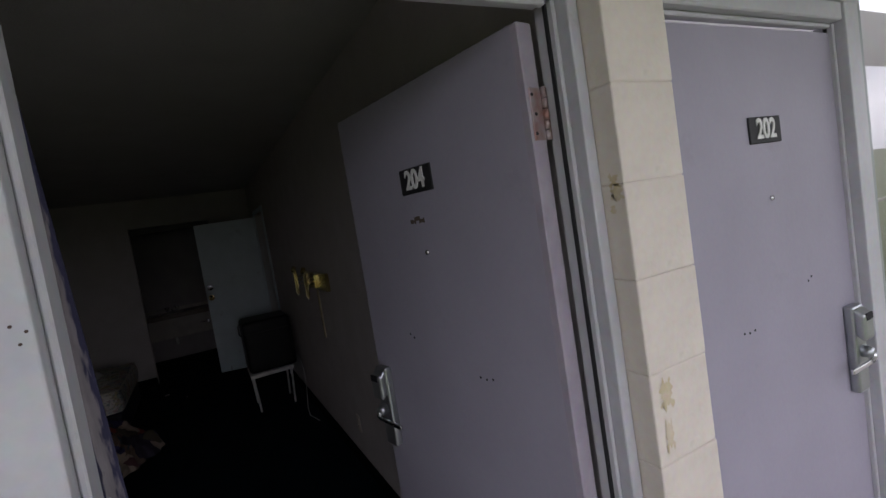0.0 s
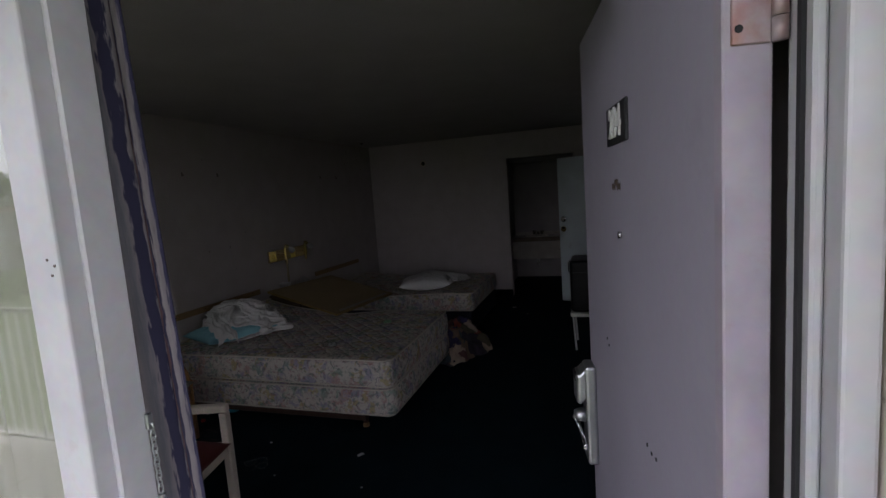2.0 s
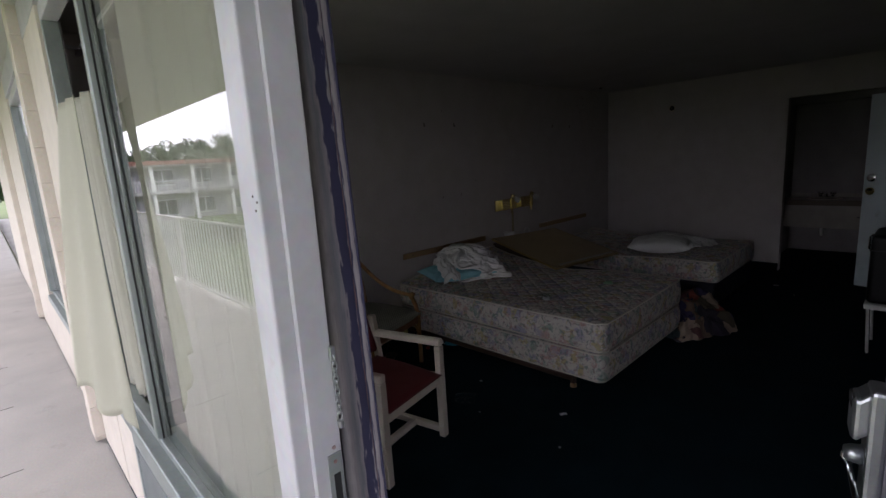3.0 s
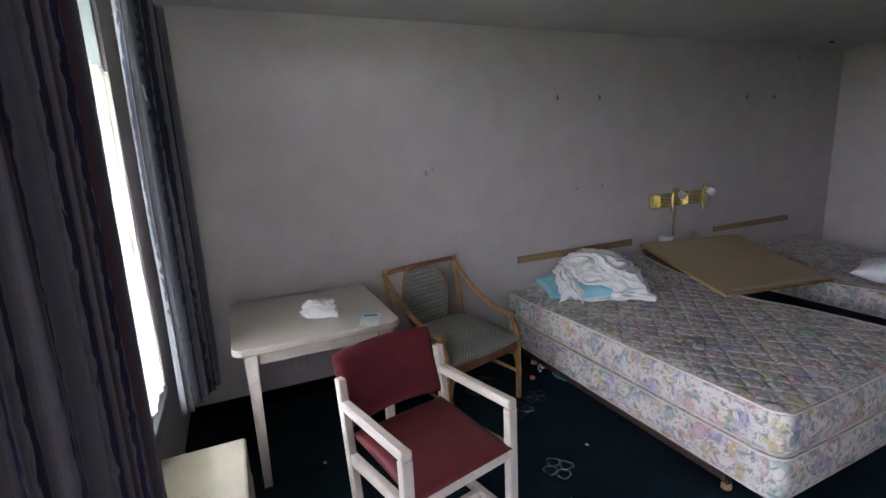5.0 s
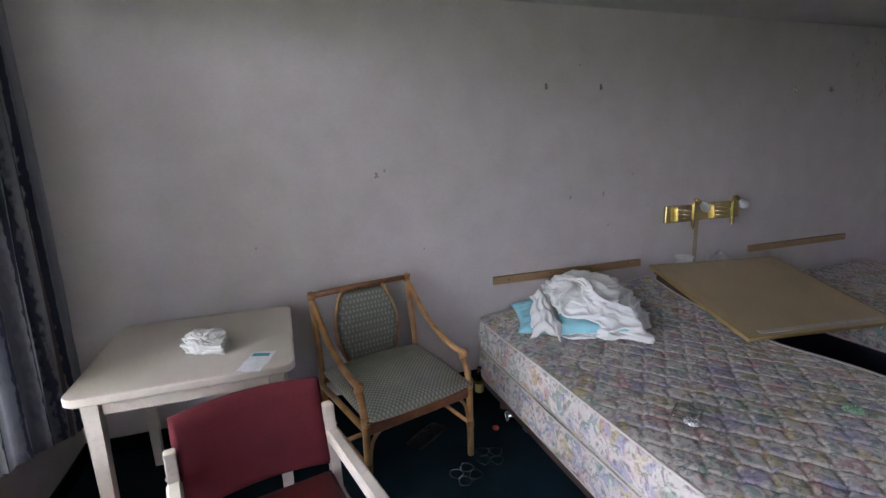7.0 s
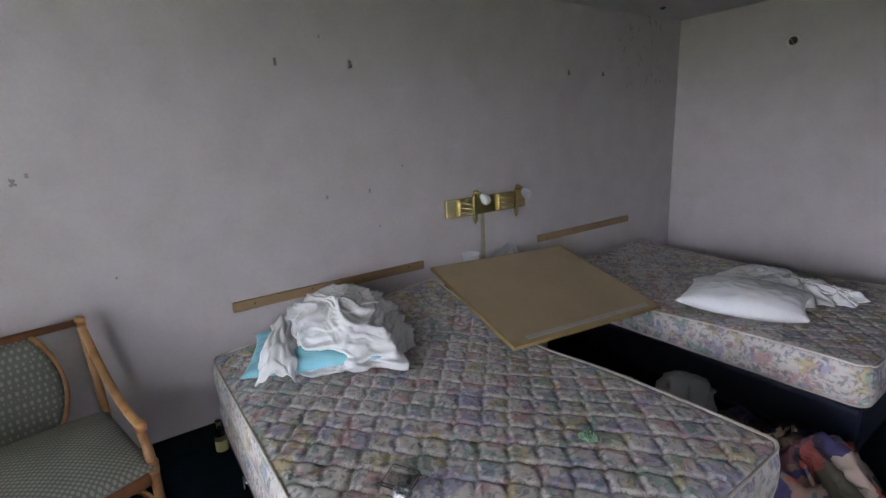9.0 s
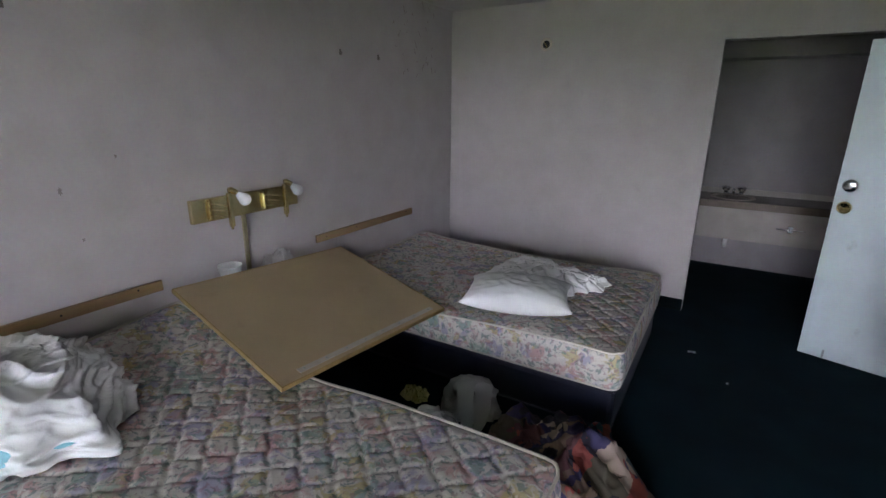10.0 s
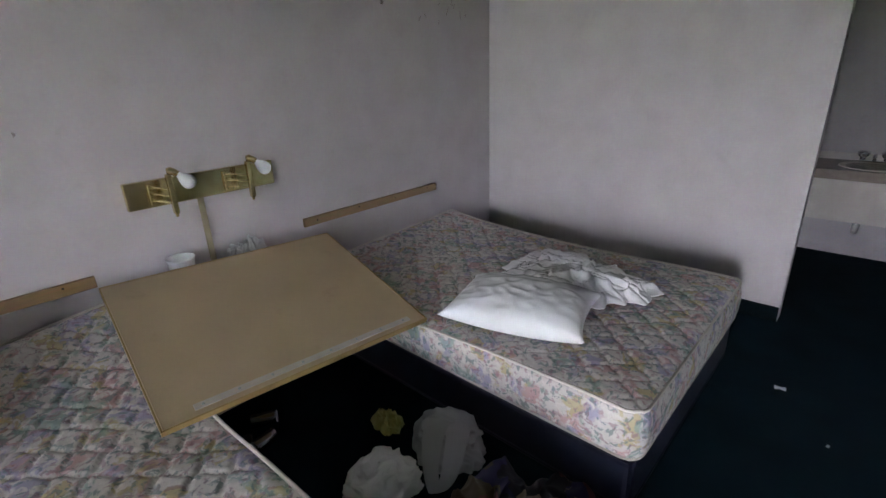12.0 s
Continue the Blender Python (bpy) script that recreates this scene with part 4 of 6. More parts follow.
pr = pier(0.975, "cream painted concrete block pier with flaking paint")
pier(-3.05, "cream painted concrete block pier beside the window")
pier(-7.2, "cream painted concrete block pier along the walkway")
for k, (cx, cz, w, h) in enumerate(((1.018, 1.195, 0.035, 0.055), (1.013, 1.105, 0.022, 0.055))):
    part("flaked_patch", sheet(14, 14, lambda a, b: Vector((cx + (a - 0.5) * w * (1 + 0.7 * noise.noise(Vector((b * 5, k, 0)))), 0.7638, cz + (b - 0.5) * h * (1 + 0.7 * noise.noise(Vector((a * 5, k, 4))))))), M_FLAKE, pr, "bared yellow paint")
for k, (cy, cz, w) in enumerate(((0.79, 1.66, 0.02), (0.785, 1.635, 0.026), (0.80, 1.60, 0.014))):
    part("flaked_patch", sheet(10, 10, lambda a, b: Vector((0.9742, cy + (a - 0.5) * w * (1 + noise.noise(Vector((b * 4, k, 0)))), cz + (b - 0.5) * w * 1.2 * (1 + noise.noise(Vector((a * 4, k, 2))))))), M_FLAKE, pr, "bared yellow paint")
# crack along the frame and caulk
part("caulk_crack", sweep([(0.968 + 0.004 * noise.noise(Vector((j * 0.9, 1, 0))), YF + 0.004, 0.1 + j * 0.05) for j in range(40)], 0.0009, 4), M_DARK, pr)

# railing
rl = thing("railing", "white painted metal railing with upright bars", "railing", pose(0, -0.8, 0))
part("top_rail", boxes((-40, -0.022, 1.03, 14, 0.022, 1.06), bevel=0.004), M_RAIL, rl)
part("bottom_rail", boxes((-40, -0.015, 0.065, 14, 0.015, 0.09), bevel=0.003), M_RAIL, rl)
bar = None
for k in range(150):
    x = -15 + 0.115 * k
    if bar is None:
        ob = part("baluster", boxes((-0.008, -0.008, 0.09, 0.008, 0.008, 1.03)), M_RAIL, rl)
        bar = ob.data
    else:
        ob = new("baluster", bar); ob.parent = rl
    ob.location.x = x
for k in range(12):
    part("post", boxes((-38 + k * 4.4, -0.02, -0.02, -37.96 + k * 4.4, 0.02, 1.03)), M_RAIL, rl)
rest = boxes(*[(-15 - 0.115 * k - 0.008, -0.008, 0.09, -15 - 0.115 * k + 0.008, 0.008, 1.03) for k in range(1, 215)])
tagged(part("distant_balusters", rest, M_RAIL, rl), kind="stuff")

# ---- outdoors ----
GZ = -2.6
tagged(part("ground", boxes((-900, -900, GZ - 0.5, 900, 900, GZ)), M_GRASS), "mown grass court reaching to the horizon", "ground", kind="structure")
bd = thing("motel_wing", "two-storey grey motel wing with a red roof edge", "building", pose(-52, -30, GZ))
part("wall", boxes((-9, -26, 0, -1.6, 26, 5.6)), M_FARWALL, bd)
part("roof", boxes((-9.6, -26.6, 5.6, 0.4, 26.6, 5.95), bevel=0.03), M_FARROOF, bd, "red-brown roof edge")
part("balcony_slab", boxes((-1.6, -26, 2.75, 0.2, 26, 3.05)), M_FARWALL, bd)
part("soffit", boxes((-1.6, -26, 5.45, 0.3, 26, 5.58)), M_FARWALL, bd)
part("rail", boxes((0.1, -26, 4.0, 0.16, 26, 4.06)), M_RAIL, bd)
part("rail_infill", boxes(*[(0.12, -26 + 0.25 * k, 3.05, 0.14, -25.96 + 0.25 * k, 4.0) for k in range(208)]), M_RAIL, bd)
for k in range(14):
    y = -25.2 + 3.7 * k
    for z in (0.0, 3.05):
        part("column", boxes((-0.1, y - 0.14, z, 0.1, y + 0.14, z + (2.75 if z == 0 else 2.4))), M_RAIL, bd)
        part("door", boxes((-1.62, y + 0.35, z, -1.54, y + 1.25, z + 2.05)), M_FARDOOR, bd)
        wnd = part("window", boxes((-1.63, y + 1.45, z + 0.6, -1.56, y + 3.35, z + 2.05)), M_FARGLASS, bd)
        part("window_frame", boxes((-1.62, y + 1.38, z + 0.52, -1.50, y + 3.42, z + 0.6), (-1.62, y + 1.38, z + 2.05, -1.50, y + 3.42, z + 2.12), (-1.62, y + 2.36, z + 0.6, -1.52, y + 2.44, z + 2.05)), M_RAIL, wnd)
        part("wall_unit", boxes((-1.62, y + 1.9, z + 0.1, -1.40, y + 2.9, z + 0.5), bevel=0.02), M_FARDOOR, bd)


def leafy(count, rx, rz, zc, leaf, seed):
    """Many small leaves scattered through several clumps."""
    rnd = random.Random(seed)
    bm = bmesh.new()
    clumps = [(Vector((rnd.uniform(-1, 1) * rx, rnd.uniform(-1, 1) * rx, zc + rnd.uniform(-1, 1) * rz)), rnd.uniform(0.3, 0.6) * rx) for _ in range(22)]
    for _ in range(count):
        c, r = rnd.choice(clumps)
        d = Vector((rnd.gauss(0, 1), rnd.gauss(0, 1), rnd.gauss(0, 0.8))).normalized() * r * rnd.uniform(0.5, 1.0)
        p = c + d
        a = Vector((rnd.uniform(-1, 1), rnd.uniform(-1, 1), rnd.uniform(-1, 1))).normalized() * leaf
        b = a.orthogonal().normalized() * leaf * 0.6
        bm.faces.new([bm.verts.new(p + q) for q in (-a, b, a, -b)])
    return bm


TREES = []
for v in range(3):
    t = thing("tree", "broad leafy tree behind the motel wing", "tree", pose(-85 - 6 * v, -20 - 9 * v, GZ), group="trees behind the wing")
    h = 9.0 + 1.3 * v
    tr = sweep([(0, 0, 0), (0.1, 0.05, h * 0.3), (0.0, 0.15, h * 0.6), (0.1, 0, h * 0.85)], [0.32, 0.26, 0.16, 0.05], 9)
    rnd = random.Random(v)
    for k in range(7):
        a = k * 2.4
        z = h * (0.35 + 0.06 * k)
        sweep([(0, 0.08, z), (0.9 * math.cos(a), 0.9 * math.sin(a), z + 0.7), (2.0 * math.cos(a), 2.0 * math.sin(a), z + 1.3)], [0.10, 0.06, 0.02], 6, tr)
    part("trunk", tr, M_BARK, t, smooth=True)
    part("crown", leafy(3600, 2.9 + 0.35 * v, h * 0.27, h * 0.72, 0.28, v + 5), M_LEAF, t)
    TREES.append(t)
rnd = random.Random(4)
for k in range(22):
    copy_thing(TREES[k % 3], pose(-76 - rnd.uniform(0, 22), -62 + 3.4 * k + rnd.uniform(-1, 1), GZ, 0, 0, rnd.uniform(0, 360)) @ Matrix.Scale(rnd.uniform(0.62, 1.05), 4))
bush = thing("bush", "light green hedge bush on the lawn", "bush", pose(-30, -10, GZ), group="bushes on the lawn")
part("stems", sweep([(0, 0, 0), (0.05, 0, 0.5), (0, 0.05, 1.0)], [0.06, 0.05, 0.02], 6), M_BARK, bush)
part("crown", leafy(1500, 0.8, 0.55, 0.72, 0.10, 41), M_BUSH, bush)
for k in range(16):
    copy_thing(bush, pose(-31 - rnd.uniform(0, 6), -24 + 1.5 * k + rnd.uniform(-0.4, 0.4), GZ, 0, 0, rnd.uniform(0, 360)))

# wire pleater hook left in the corner curtain
hk = thing("pleater_hook", "white wire pleater hook caught in the curtain", "curtain hook", pose(-2.01, 1.045, 1.935))
for k in range(4):
    part("prong", sweep([(-0.024 + 0.012 * k, 0.0, 0.03), (-0.026 + 0.012 * k, 0.004, -0.02), (-0.021 + 0.012 * k, 0.005, -0.032), (-0.016 + 0.012 * k, 0.004, -0.02), (-0.014 + 0.012 * k, 0.0, 0.03)], 0.0011, 6), M_RAIL, hk, smooth=True)


# ---- beds ----
def quilted(name, label, m, L, W, z0, z1, material, quilt=0.018, cell=(0.150, 0.138), sag=0.0, curl=0.0, dents=()):
    """Mattress or box: rounded plan, soft borders, a stitched diamond quilt on top, corded edges."""
    t = thing(name, label, "mattress" if quilt else "box spring", m)
    R = 0.065
    step = 0.0095 if quilt else 0.02
    nx, ny = int(L / step), int(W / step)

    def plan(x, y, grow=0.0):
        hx, hy, r = L / 2 + grow, W / 2 + grow, R
        x, y = x * hx, y * hy
        ax, ay = abs(x), abs(y)
        if ax > hx - r and ay > hy - r:
            dx, dy = ax - (hx - r), ay - (hy - r)
            mx, dd = max(dx, dy), math.hypot(dx, dy) or 1e-6
            ax, ay = hx - r + dx / dd * mx, hy - r + dy / dd * mx
            x, y = math.copysign(ax, x), math.copysign(ay, y)
        return x, y

    def top(x, y):
        px, py = plan(x, y)
        e = min(L / 2 - abs(px), W / 2 - abs(py))
        edge = max(0.0, 1 - e / 0.05)
        u, v = px / cell[0] + py / cell[1], px / cell[0] - py / cell[1]
        wv = 0.045 * math.sin(2 * math.pi * v)
        q = (1 - math.exp(-12.0 * abs(math.sin(math.pi * (u + wv))))) * (1 - math.exp(-12.0 * abs(math.sin(math.pi * (v + 0.045 * math.sin(2 * math.pi * u))))))
        z = z1 + quilt * (q - 0.95) * (1 - edge) - 0.012 * edge ** 2
        z += sag * noise.noise(Vector((px * 1.3, py * 1.3, z1 * 3))) - 0.012 * max(0, 1 - (px * px + py * py) / 0.6) + curl * max(0.0, -px / (L / 2) - 0.25) ** 2 * max(0.0, 0.5 + py / W)
        for cx, cy, rx, ry, deep in dents:
            z -= deep * math.exp(-((px - cx) / rx) ** 2 - ((py - cy) / ry) ** 2)
        return (px, py, z)
    verts, faces = [], []
    for i in range(nx + 1):
        for j in range(ny + 1):
            verts.append(top(2 * i / nx - 1, 2 * j / ny - 1))
    for i in range(nx):
        for j in range(ny):
            a = i * (ny + 1) + j
            faces.append((a, a + ny + 1, a + ny + 2, a + 1))
    loop = [i * (ny + 1) for i in range(nx)] + [nx * (ny + 1) + j for j in range(ny)] + [i * (ny + 1) + ny for i in range(nx, 0, -1)] + [j for j in range(ny, 0, -1)]
    prev = loop
    H = z1 - z0
    for f, g in ((0.12, 0.010), (0.3, 0.016), (0.5, 0.017), (0.7, 0.016), (0.9, 0.010), (1.0, 0.0)):
        ring = []
        for q in loop:
            x, y, z = verts[q]
            k = 1 + g * 2 / max(L, W)
            sx, sy = x + math.copysign(g * min(1, abs(x) / (L / 2)) ** 4, x), y + math.copysign(g * min(1, abs(y) / (W / 2)) ** 4, y)
            ring.append(len(verts))
            verts.append((sx, sy, z - (z - z0) * f + 0.004 * noise.noise(Vector((x * 6, y * 6, f * 4)))))
        for a in range(len(loop)):
            b = (a + 1) % len(loop)
            faces.append((prev[a], ring[a], ring[b], prev[b]))
        prev = ring
    faces.append(tuple(prev))
    me = bpy.data.meshes.new("ticking")
    me.from_pydata(verts, [], faces)
    me.polygons.foreach_set("use_smooth", [True] * len(me.polygons))
    me.materials.append(material)
    ob = new("ticking", me)
    ob.parent = t
    for z, g in ((z1 - 0.010, 0.004), (z0 + 0.012, 0.006)):
        pts = [(Vector(verts[q]).x * (1 + g / L * 2), Vector(verts[q]).y * (1 + g / W * 2), (verts[q][2] + 0.002 if z > (z0 + z1) / 2 else z)) for q in loop[::3]]
        part("piping", sweep(pts, 0.0065, 6, closed=True), M_PIPING, t, "cream corded edge", smooth=True)
    return t


B1 = pose(-1.735, 3.955, 0, 0, 0, 0.8)
quilted("mattress", "quilted floral mattress, bare, on its box spring", B1, 2.08, 1.415, 0.312, 0.520, M_FLORAL, sag=0.012, curl=0.22, dents=((-0.08, 0.64, 0.28, 0.16, 0.035),))
quilted("box_spring", "floral box spring with cream cord on an iron frame", B1 @ pose(0.0, 0, 0), 2.08, 1.415, 0.10, 0.308, M_FLORAL, quilt=0.0)
bf = thing("bedstead", "brown angle-iron bedstead on short legs", "bedstead", B1)
for y in (-0.69, 0.69):
    part("side_rail", boxes((-0.95, y - 0.025, 0.062, 0.82, y + 0.025, 0.098), bevel=0.003), M_IRON, bf)
    for x in (-0.75, 0.80):
        lg = part("leg", boxes((x - 0.016, y * 0.97 - 0.016, 0.03, x + 0.016, y * 0.97 + 0.016, 0.063)), M_IRON, bf)
        part("glide", moved(lathe([(0.024, 0), (0.024, 0.02), (0.014, 0.036)], 14), pose(x, y * 0.97, 0)), M_CLEAT, lg, "tan plastic glide", smooth=True)
for x in (-0.75, 0.80):
    part("cross_rail", boxes((x - 0.018, -0.66, 0.064, x + 0.018, 0.66, 0.094)), M_IRON, bf)
B2 = pose(-1.732, 6.295, 0, 0, 0, 0.0)
quilted("mattress", "quilted floral mattress on a dark covered base", B2, 2.06, 1.385, 0.262, 0.478, M_FLORAL, sag=0.02, curl=0.10, dents=((-0.15, -0.66, 0.35, 0.15, 0.03),))
b2 = thing("divan", "navy cloth covered divan standing on the floor", "divan", B2)
part("cover", boxes((-1.02, -0.688, 0.02, 1.022, 0.688, 0.259), bevel=0.03, seg=3), M_NAVY, b2)
for zz in (0.249, 0.03):
    part("welt", sweep([(-1.0, -0.684, zz), (1.0, -0.684, zz), (1.018, -0.665, zz), (1.018, 0.665, zz), (1.0, 0.684, zz), (-1.0, 0.684, zz)], 0.005, 6), M_NAVY, b2, "corded navy welt")
for sx in (-0.9, 0.9):
    for sy in (-0.58, 0.58):
        part("foot", moved(lathe([(0.025, 0), (0.028, 0.02)], 12), pose(sx, sy, 0)), M_DARK, b2)

# bedding
part_ob = part("pillow", cushion(0.64, 0.50, 0.13, 1, n=50, wrinkle=0.02), M_CYAN, smooth=True)
part_ob.matrix_world = pose(-2.40, 3.66, 0.515, 0, 0, 69)
tagged(part_ob, "pale cyan pillow under crumpled sheets on the bed", "pillow")
ob = part("crumpled_sheet", heap(0.60, 0.64, 0.27, 3.4, n=170, lobe=(0.22, 0.5), back=-0.085, folds=0.032, lip=0.016, layers=2.2, freq=1.7), M_LINEN, smooth=True)
ob.matrix_world = pose(-2.385, 3.835, 0.525, 0, 0, 0)
tagged(ob, "crumpled white bed sheets heaped on the mattress", "sheet"); thicken(ob, 0.003)
drop = bezier((-2.205, 3.41, 0.575), (-2.20, 3.42, 0.66), (-2.30, 3.46, 0.69), (-2.52, 3.56, 0.72), 30)


def towel_at(s, t):
    p = drop[min(30, int(round(s * 30)))]
    k = t - 0.5
    wide = 0.165 + 0.05 * noise.noise(Vector((s * 4, 1, 3))) - 0.03 * s
    return p + Vector((0.35 * k * wide + 0.012 * noise.noise(Vector((s * 6, t * 3, 1))), k * wide + 0.02 * noise.noise(Vector((s * 5, t * 2, 4))), 0.022 * (1 - min(1, 2 * abs(noise.noise(Vector((s * 3.5 + t, t * 4.5, 9)))))) - 0.10 * abs(k) ** 2 * 2))


ob = part("towel", sheet(30, 26, towel_at), M_LINEN, smooth=True)
tagged(ob, "white towel flung over the cyan pillow", "towel"); thicken(ob, 0.004)
ob = part("pillow", cushion(0.64, 0.46, 0.19, 2, n=60, wrinkle=0.010), M_PILLOW, smooth=True)
ob.matrix_world = pose(-1.365, 5.885, 0.470, 0, 0, 17)
tagged(ob, "plump white pillow on the far mattress", "pillow")
ob = part("crumpled_sheet", crumple(0.84, 0.50, 0.15, 7.0, n=140, folds=0.055, freq=3.6, ragged=0.30, fanned=0.10), M_LINEN, smooth=True)
ob.matrix_world = pose(-1.40, 6.38, 0.478, 0, 0, 6)
tagged(ob, "crumpled white sheet behind the pillow", "sheet"); thicken(ob, 0.003)

# tray and green film on the near mattress
bx = thing("plastic_tray", "small clear plastic food tray on the mattress", "tray", pose(-1.345, 3.56, 0.522, 8, 0, 30))
part("tray", boxes((-0.05, -0.04, 0, 0.05, 0.04, 0.003), (-0.05, -0.04, 0.003, -0.047, 0.04, 0.017), (0.047, -0.04, 0.003, 0.05, 0.04, 0.017), (-0.047, -0.04, 0.003, 0.047, -0.037, 0.017), (-0.047, 0.037, 0.003, 0.047, 0.04, 0.017)), M_CLEAR, bx)
part("torn_lid", crumple(0.07, 0.05, 0.016, 12, n=24, folds=0.008), M_STEEL, bx, "torn foil lid", smooth=True).location = (0.03, -0.05, 0)
ob = part("wrapper", crumple(0.075, 0.045, 0.02, 13, n=30, folds=0.012), M_GREENFILM, smooth=True)
ob.matrix_world = pose(-1.115, 4.185, 0.516, 0, 0, 20)
tagged(ob, "crumpled green cellophane wrapper on the mattress", "wrapper")

# loose board lying across nightstand and beds
A, B, C, D = Vector((-2.735, 4.565, 0.715)), Vector((-2.60, 5.69, 0.69)), Vector((-1.745, 5.67, 0.470)), Vector((-1.83, 4.50, 0.505))
cen = (A + B + C + D) / 4
ax = ((B - A) + (C - D)).normalized(); ay = ((A - D) + (B - C)).normalized()
ay = (ay - ax * ay.dot(ax)).normalized(); az = ax.cross(ay)
bm4 = Matrix((ax, ay, az)).transposed().to_4x4(); bm4.translation = cen + az * 0.004
bo = thing("table_board", "tan laminate board lying across nightstand and beds", "board", bm4)
LX, LY = 0.565, 0.465
part("panel", boxes((-LX + 0.006, -LY + 0.006, -0.012, LX - 0.006, LY - 0.006, 0.009), bevel=0.002), M_BOARD, bo)
part("edging", boxes((-LX, -LY, -0.013, LX, -LY + 0.006, 0.0095), (-LX, LY - 0.006, -0.013, LX, LY, 0.0095), (-LX, -LY + 0.006, -0.013, -LX + 0.006, LY - 0.006, 0.0095), (LX - 0.006, -LY + 0.006, -0.013, LX, LY - 0.006, 0.0095)), M_BOARDEDGE, bo, "yellowed edge banding")
st = part("metal_strip", boxes((-0.45, -0.435, 0.009, 0.49, -0.405, 0.0125), bevel=0.001), M_STRIP, bo, "screwed aluminium strip")
for k in range(8):
    part("screw", moved(lathe([(0.006, 0), (0.005, 0.002), (0.001, 0.0028)], 8), pose(-0.42 + 0.125 * k, -0.42, 0.0125)), M_SILL, st)

# nightstand under it
ns = thing("nightstand", "dark wooden nightstand half hidden by the board", "nightstand", pose(-2.62, 5.10, 0))
part("carcass", boxes((-0.215, -0.34, 0.05, 0.17, 0.34, 0.62), bevel=0.004), M_NIGHT, ns)
part("top", boxes((-0.22, -0.36, 0.62, 0.12, 0.36, 0.645), bevel=0.004), M_NIGHT, ns)
for z in (0.12, 0.35):
    dw = part("drawer_front", boxes((0.168, -0.31, z, 0.186, 0.31, z + 0.19), bevel=0.004), M_NIGHT, ns)
    part("pull", sweep([(0.19, -0.06, z + 0.1), (0.205, -0.05, z + 0.1), (0.205, 0.05, z + 0.1), (0.19, 0.06, z + 0.1)], 0.005, 8), M_BRASS, dw, "small brass pull")
part("plinth", boxes((-0.20, -0.32, 0, 0.15, 0.32, 0.05)), M_NIGHT, ns)
cup = thing("ice_bucket", "white plastic ice bucket on the nightstand", "bucket", pose(-2.762, 4.952, 0.645) @ Matrix.Diagonal((1, 1, 0.78, 1)))
part("bucket", lathe([(0.045, 0), (0.048, 0.003), (0.062, 0.128), (0.066, 0.130), (0.066, 0.138), (0.061, 0.137), (0.047, 0.008), (0.004, 0.006)], 32), M_CUP, cup, smooth=True)
part("rim", sweep([(0.064 * math.cos(q), 0.064 * math.sin(q), 0.138) for q in [2 * math.pi * k / 32 for k in range(32)]], 0.003, 6, closed=True), M_CUP, cup, smooth=True)
ob = part("plastic_bag", crumple(0.22, 0.14, 0.12, 21, n=60, folds=0.03, freq=3), M_FILM, smooth=True)
ob.matrix_world = pose(-2.752, 5.29, 0.645, 0, 0, 85)
tagged(ob, "crumpled clear plastic bag on the nightstand", "bag")


# ---- wall lamps, cleats, hooks ----
def wall_lamp(label, m, cord, bulbs=True):
    """Brass double wall lamp: back plate, two swing arms with upright rods, bare bulbs; local x off the wall, y along it."""
    w = thing("wall_lamp", label, "wall lamp", m)
    part("back_plate", boxes((0, -0.37, -0.065, 0.028, 0.37, 0.065), bevel=0.004), M_BRASS, w, "polished brass back plate")
    for y0, y1 in ((-0.27, -0.20), (0.09, 0.185)):
        part("pivot", boxes((0.028, y0 - 0.006, -0.05, 0.046, y0 + 0.006, 0.05), bevel=0.003), M_BRASS, w)
        for z in (0.034, 0.002, -0.03):
            part("arm", sweep(bezier((0.044, y0, z), (0.075, y0 + 0.01, z + 0.006), (0.10, (y0 + y1) / 2, z + 0.004), (0.125, y1, z - 0.016), 8), 0.0038, 8), M_BRASS, w, smooth=True)
        post = part("post", boxes((0.112, y1 - 0.0125, -0.092, 0.138, y1 + 0.0125, 0.098), bevel=0.005, seg=2), M_BRASS, w, "square brass lamp post")
        part("finial", moved(lathe([(0.003, -0.018), (0.008, -0.012), (0.006, -0.006), (0.0105, 0.0)], 12), pose(0.125, y1, -0.092)), M_BRASS, post, smooth=True)
        sk = part("socket", sweep([(0.125, y1 - 0.004, 0.112), (0.129, y1 + 0.010, 0.112), (0.135, y1 + 0.024, 0.104), (0.141, y1 + 0.037, 0.092)], [0.013, 0.018, 0.0165, 0.0175], 14), M_BRASS, w, "brass bulb socket", smooth=True)
        if not bulbs:
            continue
        bl = lathe([(0.013, 0), (0.015, 0.010), (0.026, 0.028), (0.033, 0.045), (0.035, 0.058), (0.032, 0.072), (0.022, 0.084), (0.010, 0.0895), (0.001, 0.091)], 22)
        d = Vector((0.35, 0.62, -0.70)).normalized()
        q = Vector((0, 0, 1)).rotation_difference(d).to_matrix().to_4x4(); q.translation = Vector((0.141, y1 + 0.036, 0.094))
        part("bulb", moved(bl, q), M_BULB, sk, "frosted white bulb", smooth=True)
    if cord:
        part("cord_cover", boxes((0, -0.055, -0.46, 0.014, -0.025, -0.066), bevel=0.003), M_CORD, w, "tan cord cover strip")
    return w


